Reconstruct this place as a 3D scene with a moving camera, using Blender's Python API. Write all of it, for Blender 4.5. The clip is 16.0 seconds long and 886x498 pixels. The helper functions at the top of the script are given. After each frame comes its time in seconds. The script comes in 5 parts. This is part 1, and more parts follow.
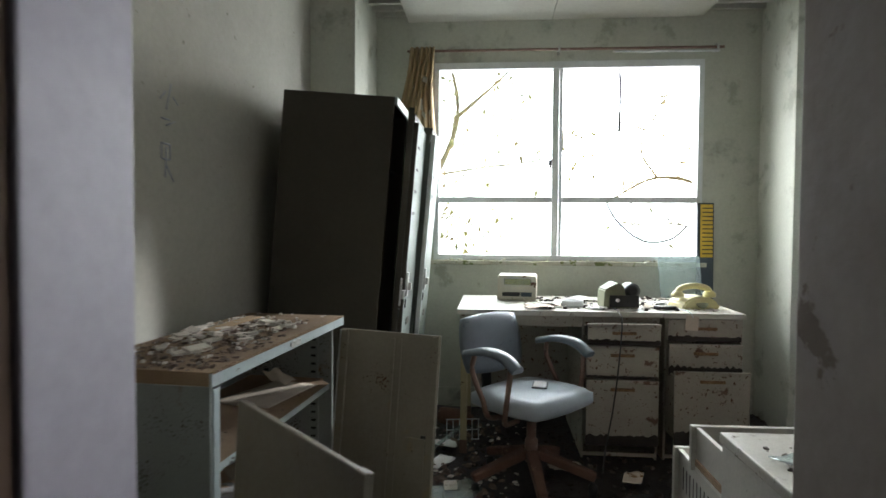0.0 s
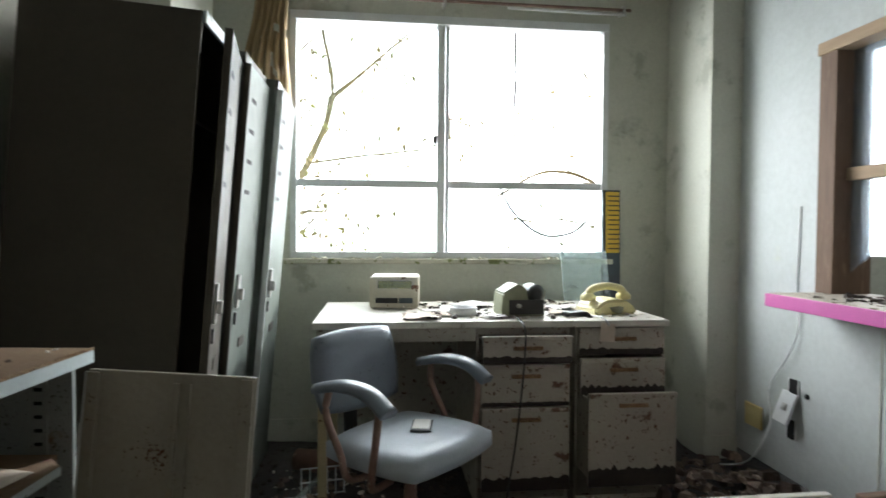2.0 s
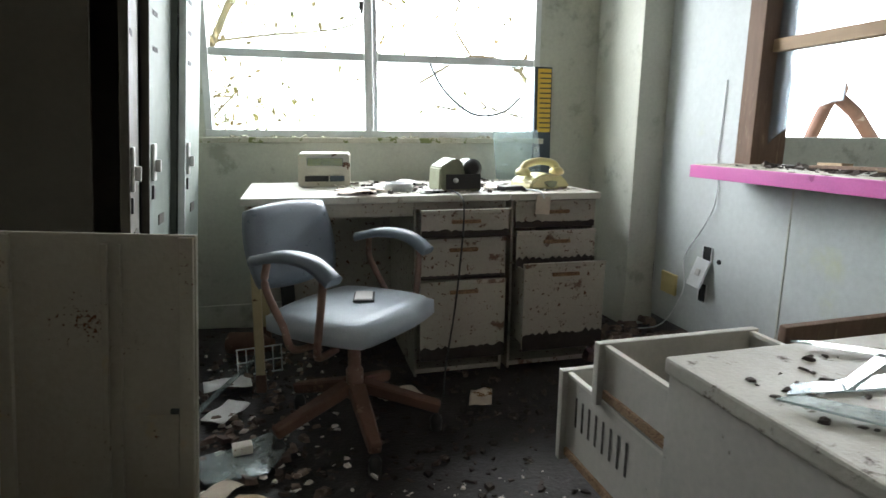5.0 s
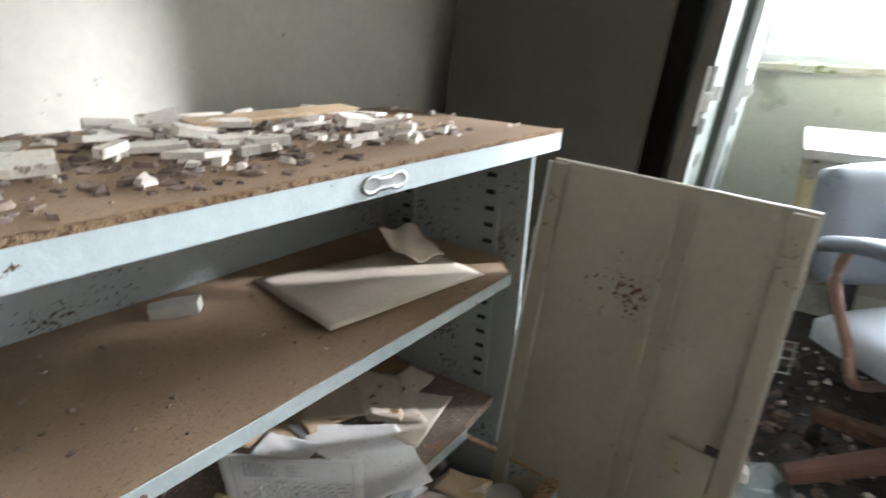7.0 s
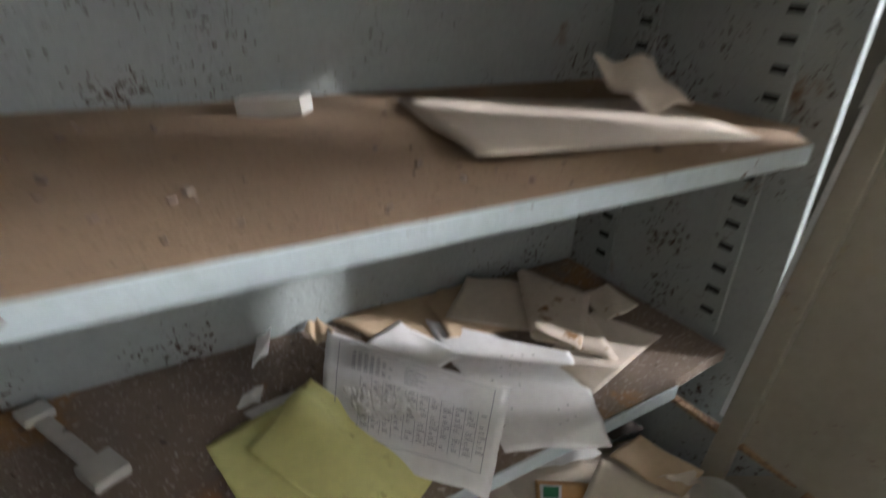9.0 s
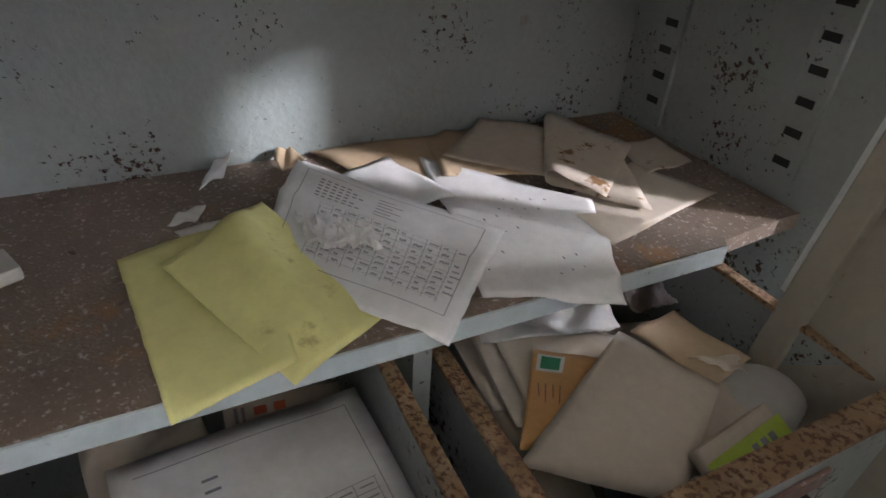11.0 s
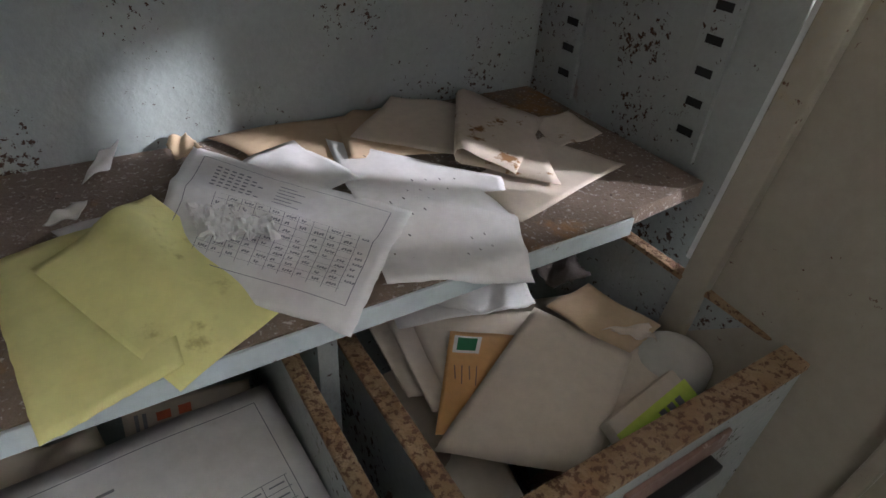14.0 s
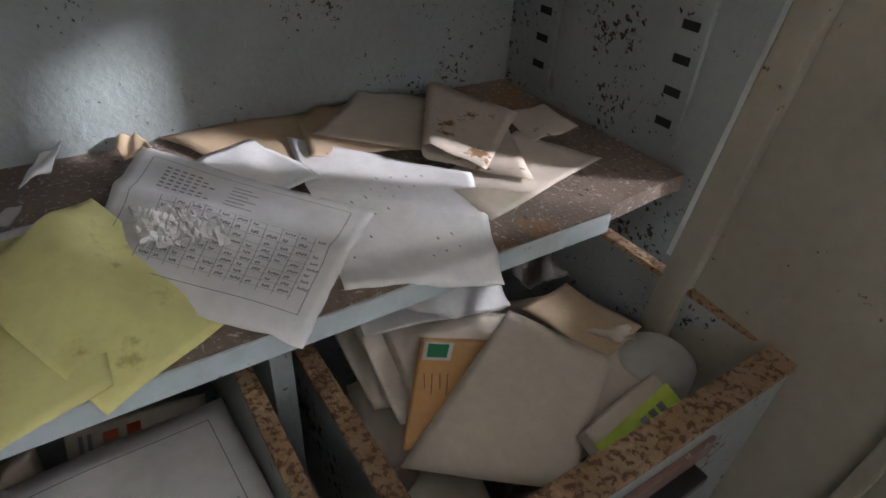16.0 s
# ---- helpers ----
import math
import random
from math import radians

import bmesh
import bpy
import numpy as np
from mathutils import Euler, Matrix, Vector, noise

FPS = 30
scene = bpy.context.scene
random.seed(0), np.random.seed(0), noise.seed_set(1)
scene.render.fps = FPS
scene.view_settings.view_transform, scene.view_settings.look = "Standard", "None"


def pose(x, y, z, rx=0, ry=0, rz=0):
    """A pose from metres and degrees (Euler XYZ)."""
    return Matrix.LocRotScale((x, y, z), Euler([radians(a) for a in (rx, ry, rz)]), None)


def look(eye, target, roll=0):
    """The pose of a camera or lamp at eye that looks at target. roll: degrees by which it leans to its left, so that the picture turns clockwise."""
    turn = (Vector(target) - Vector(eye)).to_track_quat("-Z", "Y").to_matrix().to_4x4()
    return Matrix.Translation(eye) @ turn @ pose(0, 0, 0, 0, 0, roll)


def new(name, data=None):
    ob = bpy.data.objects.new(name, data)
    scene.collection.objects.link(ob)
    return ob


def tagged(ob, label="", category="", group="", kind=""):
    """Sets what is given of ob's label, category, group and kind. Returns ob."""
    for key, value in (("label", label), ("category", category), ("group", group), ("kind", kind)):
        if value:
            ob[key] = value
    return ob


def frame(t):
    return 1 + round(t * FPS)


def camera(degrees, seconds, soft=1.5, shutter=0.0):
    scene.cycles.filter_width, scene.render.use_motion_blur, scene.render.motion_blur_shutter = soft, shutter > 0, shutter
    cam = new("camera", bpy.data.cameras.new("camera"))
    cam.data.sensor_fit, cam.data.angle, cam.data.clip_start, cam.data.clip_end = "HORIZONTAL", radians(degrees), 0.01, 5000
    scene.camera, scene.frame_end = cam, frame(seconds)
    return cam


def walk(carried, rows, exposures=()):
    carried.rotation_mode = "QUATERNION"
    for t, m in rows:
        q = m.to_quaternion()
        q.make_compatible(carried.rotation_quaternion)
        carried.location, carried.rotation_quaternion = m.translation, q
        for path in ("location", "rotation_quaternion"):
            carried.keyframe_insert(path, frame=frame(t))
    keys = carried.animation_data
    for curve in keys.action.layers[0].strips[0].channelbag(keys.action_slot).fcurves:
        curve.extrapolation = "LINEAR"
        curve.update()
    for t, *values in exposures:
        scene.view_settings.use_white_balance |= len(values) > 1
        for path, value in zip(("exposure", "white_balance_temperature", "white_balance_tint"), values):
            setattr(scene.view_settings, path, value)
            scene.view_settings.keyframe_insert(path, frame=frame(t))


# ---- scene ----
cam = camera(74.5, 16.0, shutter=0.5)
PATH = [
    (0, (0.674, 0.167, 1.186), (0.507, 2.159, 1.121), 0.4),
    (0.5, (0.683, 0.402, 1.182), (0.581, 2.399, 1.111), 0.4),
    (1, (0.71, 0.593, 1.181), (0.634, 2.591, 1.111), 0.4),
    (1.5, (0.746, 0.844, 1.174), (0.77, 2.843, 1.104), 0.5),
    (2, (0.76, 0.914, 1.127), (0.974, 2.901, 1.071), 0.4),
    (2.5, (0.763, 0.929, 1.086), (1.144, 2.891, 0.999), 0.3),
    (3, (0.769, 0.915, 1.051), (1.253, 2.844, 0.838), 0.0),
    (3.2, (0.761, 0.919, 1.042), (1.281, 2.833, 0.787), 0.1),
    (5.5, (0.62, 1.035, 0.998), (1.073, 2.94, 0.59), 0.3),
    (6, (0.506, 1.133, 0.965), (0.518, 3.09, 0.552), 1.3),
    (6.5, (0.444, 1.251, 0.99), (-0.126, 3.101, 0.486), 2.5),
    (7, (0.444, 1.36, 0.985), (-0.493, 3.0, 0.326), 2.9),
    (7.5, (0.405, 1.394, 0.974), (-0.818, 2.8, 0.248), 3.3),
    (8, (0.468, 1.457, 0.985), (-0.906, 2.747, 0.315), 3.2),
    (8.2, (0.501, 1.505, 0.977), (-0.913, 2.742, 0.29), 2.6),
    (8.5, (0.443, 1.534, 0.922), (-0.964, 2.758, 0.201), 2.8),
    (9, (0.312, 1.582, 0.767), (-1.089, 2.71, -0.106), 3.8),
    (9.2, (0.3, 1.617, 0.709), (-1.125, 2.662, -0.229), 3.9),
    (9.5, (0.276, 1.628, 0.653), (-1.162, 2.609, -0.333), 4.3),
    (9.6, (0.274, 1.63, 0.645), (-1.163, 2.596, -0.355), 4.2),
    (11.8, (0.318, 1.717, 0.621), (-1.047, 2.613, -0.534), 4.4),
    (12, (0.318, 1.718, 0.62), (-1.029, 2.634, -0.54), 4.4),
    (12.5, (0.319, 1.726, 0.617), (-1.001, 2.683, -0.541), 4.4),
    (13, (0.314, 1.728, 0.617), (-0.978, 2.713, -0.549), 4.5),
    (13.5, (0.311, 1.726, 0.619), (-0.965, 2.729, -0.549), 4.5),
    (14, (0.31, 1.727, 0.621), (-0.957, 2.743, -0.547), 4.5),
    (14.5, (0.308, 1.734, 0.619), (-0.956, 2.751, -0.55), 4.2),
    (15, (0.3, 1.744, 0.622), (-0.955, 2.77, -0.549), 4.3),
    (15.5, (0.298, 1.753, 0.619), (-0.957, 2.779, -0.553), 4.1),
    (16, (0.302, 1.758, 0.606), (-0.943, 2.801, -0.561), 4.1),
]
EXPOSURE = [(0.0, -0.2, 6350, 9), (2.0, -0.25, 6350, 9), (3.2, -0.4, 6300, 9), (5.5, 0.3, 6300, 10), (6.2, 1.1, 6250, 12), (7.0, 1.55, 6150, 13), (8.2, 1.6, 6150, 13), (9.0, 1.45, 6300, 16), (9.7, 1.5, 6350, 20), (12.0, 1.6, 6100, 19), (16.0, 1.6, 6100, 19)]
walk(cam, [(t, look(eye, target, roll)) for t, eye, target, roll in PATH], EXPOSURE)

# ---- world and light ----
def node_mat(name):
    m = bpy.data.materials.new(name)
    m.use_nodes = True
    t = m.node_tree
    return m, t, t.nodes["Principled BSDF"]


def glow(name, colour, strength):
    m = bpy.data.materials.new(name)
    m.use_nodes = True
    t = m.node_tree
    t.nodes.clear()
    e = t.nodes.new("ShaderNodeEmission")
    o = t.nodes.new("ShaderNodeOutputMaterial")
    e.inputs[0].default_value = (*colour, 1)
    e.inputs[1].default_value = strength
    t.links.new(e.outputs[0], o.inputs[0])
    return m


world = bpy.data.worlds.new("overcast")
scene.world = world
world.use_nodes = True
sky = world.node_tree.nodes.new("ShaderNodeTexSky")
sky.sky_type = "NISHITA"
sky.sun_disc = False
sky.sun_elevation, sky.sun_rotation = radians(20.5), radians(43)
world.node_tree.links.new(sky.outputs[0], world.node_tree.nodes["Background"].inputs[0])
world.node_tree.nodes["Background"].inputs[1].default_value = 0.12
sun_data = bpy.data.lights.new("sun", "SUN")
sun_data.energy, sun_data.angle, sun_data.color = 5.0, radians(6), (0.96, 0.98, 1.0)
sun = new("sun", sun_data)
sun.matrix_world = look((6.82, 7.31, 3.74), (0, 0, 0))
SKY_WHITE = glow("bright_overcast_sky", (0.96, 0.98, 1.0), 20.0)
# Dim fill glow added behind the camera, entering through the corridor.
FILL_BACK = glow("dim_fill_behind", (0.92, 0.90, 1.0), 0.05)


# ---- materials ----
def surface(name, base, second=None, spots=None, rough=0.6, metal=0.0, scale=3.0, grain=120.0, bump=0.15, spot_scale=14.0,
            spot_level=0.6, spot_width=0.05, stretch=(1, 1, 1), vary=0.0, spec=0.5, spots2=None, level2=0.62, scale2=3.0, width2=0.08,
            contrast=(0.35, 0.65), reach=0.004, patch=None):
    m, t, p = node_mat(name)
    n, l = t.nodes, t.links
    co = n.new("ShaderNodeTexCoord")
    mp = n.new("ShaderNodeMapping")
    mp.inputs["Scale"].default_value = stretch
    l.new(co.outputs["Object"], mp.inputs[0])
    info = n.new("ShaderNodeObjectInfo")
    shift = n.new("ShaderNodeVectorMath")
    shift.operation = "MULTIPLY_ADD"
    l.new(info.outputs["Random"], shift.inputs[0])
    shift.inputs[1].default_value = (7.3, 4.1, 5.7)
    l.new(mp.outputs[0], shift.inputs[2])

    def noise_tex(sc, detail=6.0, r=0.6):
        x = n.new("ShaderNodeTexNoise")
        x.inputs["Scale"].default_value = sc
        x.inputs["Detail"].default_value = detail
        x.inputs["Roughness"].default_value = r
        l.new(shift.outputs[0], x.inputs["Vector"])
        return x.outputs["Fac"]

    def ramp(src, a, b):
        r = n.new("ShaderNodeMapRange")
        r.interpolation_type = "SMOOTHSTEP"
        r.inputs[1].default_value, r.inputs[2].default_value = a, b
        l.new(src, r.inputs[0])
        return r.outputs[0]

    def mix(fac, a, b, kind="MIX"):
        x = n.new("ShaderNodeMix")
        x.data_type = "RGBA"
        x.blend_type = kind
        if hasattr(fac, "links"):
            l.new(fac, x.inputs[0])
        else:
            x.inputs[0].default_value = fac
        for s, v in ((6, a), (7, b)):
            if hasattr(v, "links"):
                l.new(v, x.inputs[s])
            else:
                x.inputs[s].default_value = (*v, 1)
        return x.outputs[2]

    colour = mix(ramp(noise_tex(scale), *contrast), base, second or tuple(c * 0.8 for c in base))
    fine = noise_tex(grain, 3.0)
    colour = mix(0.35, colour, mix(fine, tuple(c * 0.6 for c in base), tuple(min(1, c * 1.3) for c in base)))
    if spots2:
        colour = mix(ramp(noise_tex(scale2, 8.0, 0.65), level2, level2 + width2), colour, spots2)
    rust = None
    if spots:
        speck = noise_tex(spot_scale, 7.0, 0.65)
        if patch:
            cluster = n.new("ShaderNodeMath")
            cluster.operation = "MULTIPLY_ADD"
            cluster.inputs[1].default_value = patch[1]
            l.new(noise_tex(patch[0], 4.0, 0.6), cluster.inputs[0])
            l.new(speck, cluster.inputs[2])
            speck = cluster.outputs[0]
        rust = ramp(speck, spot_level, spot_level + spot_width)
        colour = mix(rust, colour, spots)
    if vary:
        hsv = n.new("ShaderNodeHueSaturation")
        r = n.new("ShaderNodeMapRange")
        r.inputs[3].default_value, r.inputs[4].default_value = 1 - vary, 1 + vary
        g = n.new("ShaderNodeNewGeometry")
        add = n.new("ShaderNodeMath")
        add.operation = "PINGPONG"
        add.inputs[1].default_value = 1.0
        plus = n.new("ShaderNodeMath")
        l.new(info.outputs["Random"], plus.inputs[0])
        l.new(g.outputs["Random Per Island"], plus.inputs[1])
        l.new(plus.outputs[0], add.inputs[0])
        l.new(add.outputs[0], r.inputs[0])
        l.new(r.outputs[0], hsv.inputs["Value"])
        l.new(colour, hsv.inputs["Color"])
        colour = hsv.outputs[0]
    l.new(colour, p.inputs["Base Color"])
    p.inputs["Specular IOR Level"].default_value = spec
    p.inputs["Metallic"].default_value = metal
    rr = n.new("ShaderNodeMapRange")
    rr.inputs[3].default_value, rr.inputs[4].default_value = max(0.05, rough - 0.15), min(1, rough + 0.2)
    l.new(noise_tex(scale * 6), rr.inputs[0])
    if rust:
        rmax = n.new("ShaderNodeMath")
        rmax.operation = "MAXIMUM"
        l.new(rr.outputs[0], rmax.inputs[0])
        l.new(rust, rmax.inputs[1])
        l.new(rmax.outputs[0], p.inputs["Roughness"])
    else:
        l.new(rr.outputs[0], p.inputs["Roughness"])
    b = n.new("ShaderNodeBump")
    b.inputs["Strength"].default_value = bump
    b.inputs["Distance"].default_value = reach
    if rust:
        add2 = n.new("ShaderNodeMath")
        l.new(fine, add2.inputs[0])
        l.new(rust, add2.inputs[1])
        l.new(add2.outputs[0], b.inputs["Height"])
    else:
        l.new(fine, b.inputs["Height"])
    l.new(b.outputs[0], p.inputs["Normal"])
    return m


def clear_glass(name, colour=(0.9, 0.97, 0.96), rough=0.03, mixin=0.0, film=(0.5, 0.55, 0.55)):
    m, t, p = node_mat(name)
    p.inputs["Base Color"].default_value = (*colour, 1)
    p.inputs["Transmission Weight"].default_value = 1.0
    p.inputs["Roughness"].default_value = rough
    p.inputs["IOR"].default_value = 1.45
    if mixin:
        d = t.nodes.new("ShaderNodeBsdfDiffuse")
        d.inputs[0].default_value = (*film, 1)
        x = t.nodes.new("ShaderNodeMixShader")
        tex = t.nodes.new("ShaderNodeTexNoise")
        tex.inputs["Scale"].default_value = 9.0
        r = t.nodes.new("ShaderNodeMapRange")
        r.inputs[3].default_value, r.inputs[4].default_value = mixin * 0.5, mixin * 1.5
        t.links.new(tex.outputs[0], r.inputs[0])
        t.links.new(r.outputs[0], x.inputs[0])
        t.links.new(p.outputs[0], x.inputs[1])
        t.links.new(d.outputs[0], x.inputs[2])
        t.links.new(x.outputs[0], t.nodes["Material Output"].inputs[0])
    return m


RUST = (0.10, 0.042, 0.02)
DARK_RUST = (0.05, 0.022, 0.012)
M_WALL = surface("mouldy_painted_plaster", (0.54, 0.55, 0.48), (0.44, 0.45, 0.38), (0.36, 0.36, 0.30), 0.85, scale=1.6, grain=60, bump=0.12, spot_scale=4.2, spot_level=0.55, spot_width=0.1, spots2=(0.16, 0.16, 0.13), scale2=2.3, level2=0.58, width2=0.18)
M_WALL_L = surface("cream_painted_plaster", (0.42, 0.405, 0.35), (0.35, 0.335, 0.285), (0.16, 0.15, 0.12), 0.85, scale=1.2, grain=50, bump=0.08, spot_scale=26, spot_level=0.665, spot_width=0.03)
M_WALL_R = surface("pale_painted_board", (0.53, 0.56, 0.555), (0.46, 0.50, 0.485), (0.50, 0.53, 0.33), 0.7, scale=1.4, grain=40, bump=0.05, spot_scale=1.9, spot_level=0.57, spot_width=0.2)
M_REVEAL = surface("violet_grey_paint", (0.40, 0.37, 0.42), (0.34, 0.31, 0.36), None, 0.6, scale=2, grain=30, bump=0.05)
M_PEEL = surface("peeling_brown_paint", (0.31, 0.27, 0.235), (0.26, 0.22, 0.19), (0.18, 0.14, 0.11), 0.8, scale=3, grain=40, bump=0.3, spot_scale=7, spot_level=0.60, spot_width=0.03)
M_CEIL = surface("stained_ceiling_board", (0.52, 0.51, 0.46), (0.42, 0.40, 0.35), (0.35, 0.32, 0.27), 0.9, scale=1.5, grain=60, bump=0.08, spot_scale=3, spot_level=0.66, spot_width=0.15)
M_DARKVOID = surface("dark_void_shade", (0.05, 0.042, 0.035), (0.03, 0.026, 0.022), None, 0.9)
M_FLOOR = surface("wet_mucky_floor", (0.022, 0.018, 0.016), (0.045, 0.038, 0.033), (0.11, 0.10, 0.09), 0.55, scale=2.6, grain=70, bump=0.6, spot_scale=11, spot_level=0.62, spot_width=0.14, reach=0.01)
M_MUCK = surface("rotting_debris", (0.04, 0.03, 0.025), (0.08, 0.064, 0.052), (0.17, 0.145, 0.12), 0.85, scale=9, grain=90, bump=0.4, vary=0.6, spot_scale=20)
M_SHARD = surface("broken_plaster", (0.72, 0.68, 0.62), (0.56, 0.50, 0.44), (0.30, 0.22, 0.17), 0.9, scale=22, grain=150, bump=0.4, vary=0.2, spot_scale=45, spot_level=0.6)
M_FLAKE = surface("brown_flakes", (0.12, 0.085, 0.07), (0.24, 0.18, 0.145), (0.38, 0.31, 0.26), 0.9, scale=20, grain=200, bump=0.4, vary=0.5, spot_scale=60)
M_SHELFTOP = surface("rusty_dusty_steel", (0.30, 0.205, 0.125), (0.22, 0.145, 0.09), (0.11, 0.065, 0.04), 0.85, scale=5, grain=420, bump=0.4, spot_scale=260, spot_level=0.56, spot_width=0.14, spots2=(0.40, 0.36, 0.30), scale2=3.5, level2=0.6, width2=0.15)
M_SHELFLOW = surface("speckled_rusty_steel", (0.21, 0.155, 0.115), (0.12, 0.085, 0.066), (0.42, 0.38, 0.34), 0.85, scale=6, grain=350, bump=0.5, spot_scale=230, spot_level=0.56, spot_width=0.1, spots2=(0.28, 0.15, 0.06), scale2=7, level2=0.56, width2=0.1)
M_CAB = surface("grey_green_enamel", (0.27, 0.295, 0.28), (0.225, 0.245, 0.232), DARK_RUST, 0.45, scale=3, grain=140, bump=0.25, spot_scale=150, spot_level=0.945, spot_width=0.05, spots2=(0.15, 0.085, 0.045), scale2=10, level2=0.62, width2=0.1, patch=(9.0, 0.65))
M_CABFRONT = surface("pale_blue_enamel", (0.50, 0.57, 0.58), (0.43, 0.50, 0.51), RUST, 0.4, scale=6, grain=90, bump=0.2, spot_scale=40, spot_level=0.645, spot_width=0.04)
M_DOOR = surface("beige_enamel_door", (0.30, 0.27, 0.21), (0.25, 0.225, 0.175), RUST, 0.5, scale=3, grain=80, bump=0.25, spot_scale=110, spot_level=1.05, spot_width=0.06, spots2=(0.32, 0.24, 0.14), scale2=8, level2=0.56, width2=0.15, patch=(7.0, 0.75))
M_RUSTEDGE = surface("flaking_rust_edge", (0.25, 0.145, 0.07), (0.34, 0.24, 0.14), (0.13, 0.065, 0.034), 0.95, scale=30, grain=320, bump=0.8, spot_scale=190, spot_level=0.50, spot_width=0.08)
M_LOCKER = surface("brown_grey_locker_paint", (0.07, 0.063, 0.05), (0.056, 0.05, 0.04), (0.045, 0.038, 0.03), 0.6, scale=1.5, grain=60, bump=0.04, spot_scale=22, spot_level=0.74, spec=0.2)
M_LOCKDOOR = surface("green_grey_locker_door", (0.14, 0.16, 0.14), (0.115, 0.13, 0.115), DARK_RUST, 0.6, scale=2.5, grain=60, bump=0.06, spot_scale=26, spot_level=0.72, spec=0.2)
M_DESK = surface("rusting_cream_desk", (0.40, 0.37, 0.31), (0.33, 0.30, 0.25), RUST, 0.55, scale=3, grain=80, bump=0.3, spot_scale=44, spot_level=0.595, spot_width=0.05, spots2=(0.12, 0.065, 0.04), scale2=7, level2=0.60, width2=0.05)
M_DESKTOP = surface("worn_pale_desktop", (0.62, 0.60, 0.53), (0.50, 0.48, 0.42), (0.25, 0.2, 0.15), 0.4, scale=4, grain=90, bump=0.1, spot_scale=12, spot_level=0.62, spot_width=0.1)
M_BLACKMUD = surface("black_mud_crust", (0.022, 0.016, 0.013), (0.04, 0.03, 0.024), None, 0.7, scale=14, grain=120, bump=0.6)
M_LEG = surface("yellowed_leg_paint", (0.55, 0.47, 0.28), (0.45, 0.37, 0.21), RUST, 0.5, scale=6, spot_scale=25, spot_level=0.62)
M_FILE = surface("scuffed_cream_file_cabinet", (0.47, 0.45, 0.40), (0.38, 0.36, 0.32), DARK_RUST, 0.5, scale=3, grain=70, bump=0.2, spot_scale=24, spot_level=0.66, spot_width=0.05)
M_FILETOP = surface("dirty_cabinet_top", (0.42, 0.40, 0.34), (0.33, 0.30, 0.25), (0.10, 0.08, 0.06), 0.5, scale=7, grain=120, bump=0.3, spot_scale=22, spot_level=0.58, spot_width=0.1)
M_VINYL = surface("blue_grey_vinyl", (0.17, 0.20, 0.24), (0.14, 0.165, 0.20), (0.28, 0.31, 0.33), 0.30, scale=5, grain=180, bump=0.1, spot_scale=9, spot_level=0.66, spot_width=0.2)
# Seat vinyl is paler than that of the backrest and arms.
M_SEAT = surface("pale_blue_grey_vinyl", (0.42, 0.47, 0.52), (0.34, 0.39, 0.44), (0.22, 0.24, 0.25), 0.42, scale=6, grain=180, bump=0.1, spot_scale=10, spot_level=0.64, spot_width=0.15)
M_TUBE = surface("rusty_steel_tube", (0.24, 0.15, 0.12), (0.16, 0.09, 0.065), (0.42, 0.36, 0.32), 0.45, 0.3, scale=16, spot_scale=40, spot_level=0.62)
M_WOODBASE = surface("rotten_brown_wood", (0.15, 0.075, 0.05), (0.09, 0.045, 0.03), (0.24, 0.15, 0.1), 0.7, scale=9, bump=0.4)
M_BLACK = surface("black_plastic", (0.018, 0.018, 0.018), (0.03, 0.03, 0.03), None, 0.35, bump=0.03)
# Near-black colour stands for the shade inside openings; none is cut.
M_HOLE = surface("opening_shade_black", (0.006, 0.006, 0.006), (0.01, 0.01, 0.01), None, 0.95, bump=0.0)
M_YELLOWPLASTIC = surface("yellowed_phone_plastic", (0.66, 0.60, 0.30), (0.58, 0.51, 0.25), (0.3, 0.26, 0.15), 0.35, scale=8, bump=0.05, spot_scale=18, spot_level=0.66)
M_OLIVE = surface("olive_machine_plastic", (0.24, 0.25, 0.16), (0.17, 0.18, 0.11), (0.05, 0.045, 0.035), 0.45, scale=7, spot_scale=16, spot_level=0.62)
M_METER = surface("beige_instrument_case", (0.50, 0.47, 0.38), (0.42, 0.38, 0.30), RUST, 0.5, scale=6, spot_scale=14, spot_level=0.62)
M_YELLOW = surface("yellow_plate", (0.75, 0.50, 0.06), (0.66, 0.43, 0.05), (0.3, 0.2, 0.06), 0.5, scale=8, spot_scale=20, spot_level=0.7)
M_NAVY = surface("dark_slate_plate", (0.05, 0.07, 0.085), (0.035, 0.05, 0.06), None, 0.45, scale=8)
M_PINK = surface("magenta_edge_laminate", (0.52, 0.085, 0.33), (0.42, 0.06, 0.26), (0.30, 0.05, 0.19), 0.4, scale=4, bump=0.06, spot_scale=12, spot_level=0.66)
M_COUNTER = surface("dirty_counter_top", (0.50, 0.45, 0.38), (0.38, 0.33, 0.27), (0.14, 0.11, 0.08), 0.7, scale=6, bump=0.3, spot_scale=16, spot_level=0.56)
M_WOOD = surface("weathered_brown_wood", (0.165, 0.10, 0.066), (0.115, 0.07, 0.046), (0.25, 0.17, 0.11), 0.7, scale=5, grain=60, bump=0.3, stretch=(9, 9, 1), spot_scale=9)
M_WOODLIGHT = surface("weathered_tan_wood", (0.38, 0.27, 0.17), (0.29, 0.20, 0.12), None, 0.7, scale=5, grain=60, bump=0.25, stretch=(9, 1, 9))
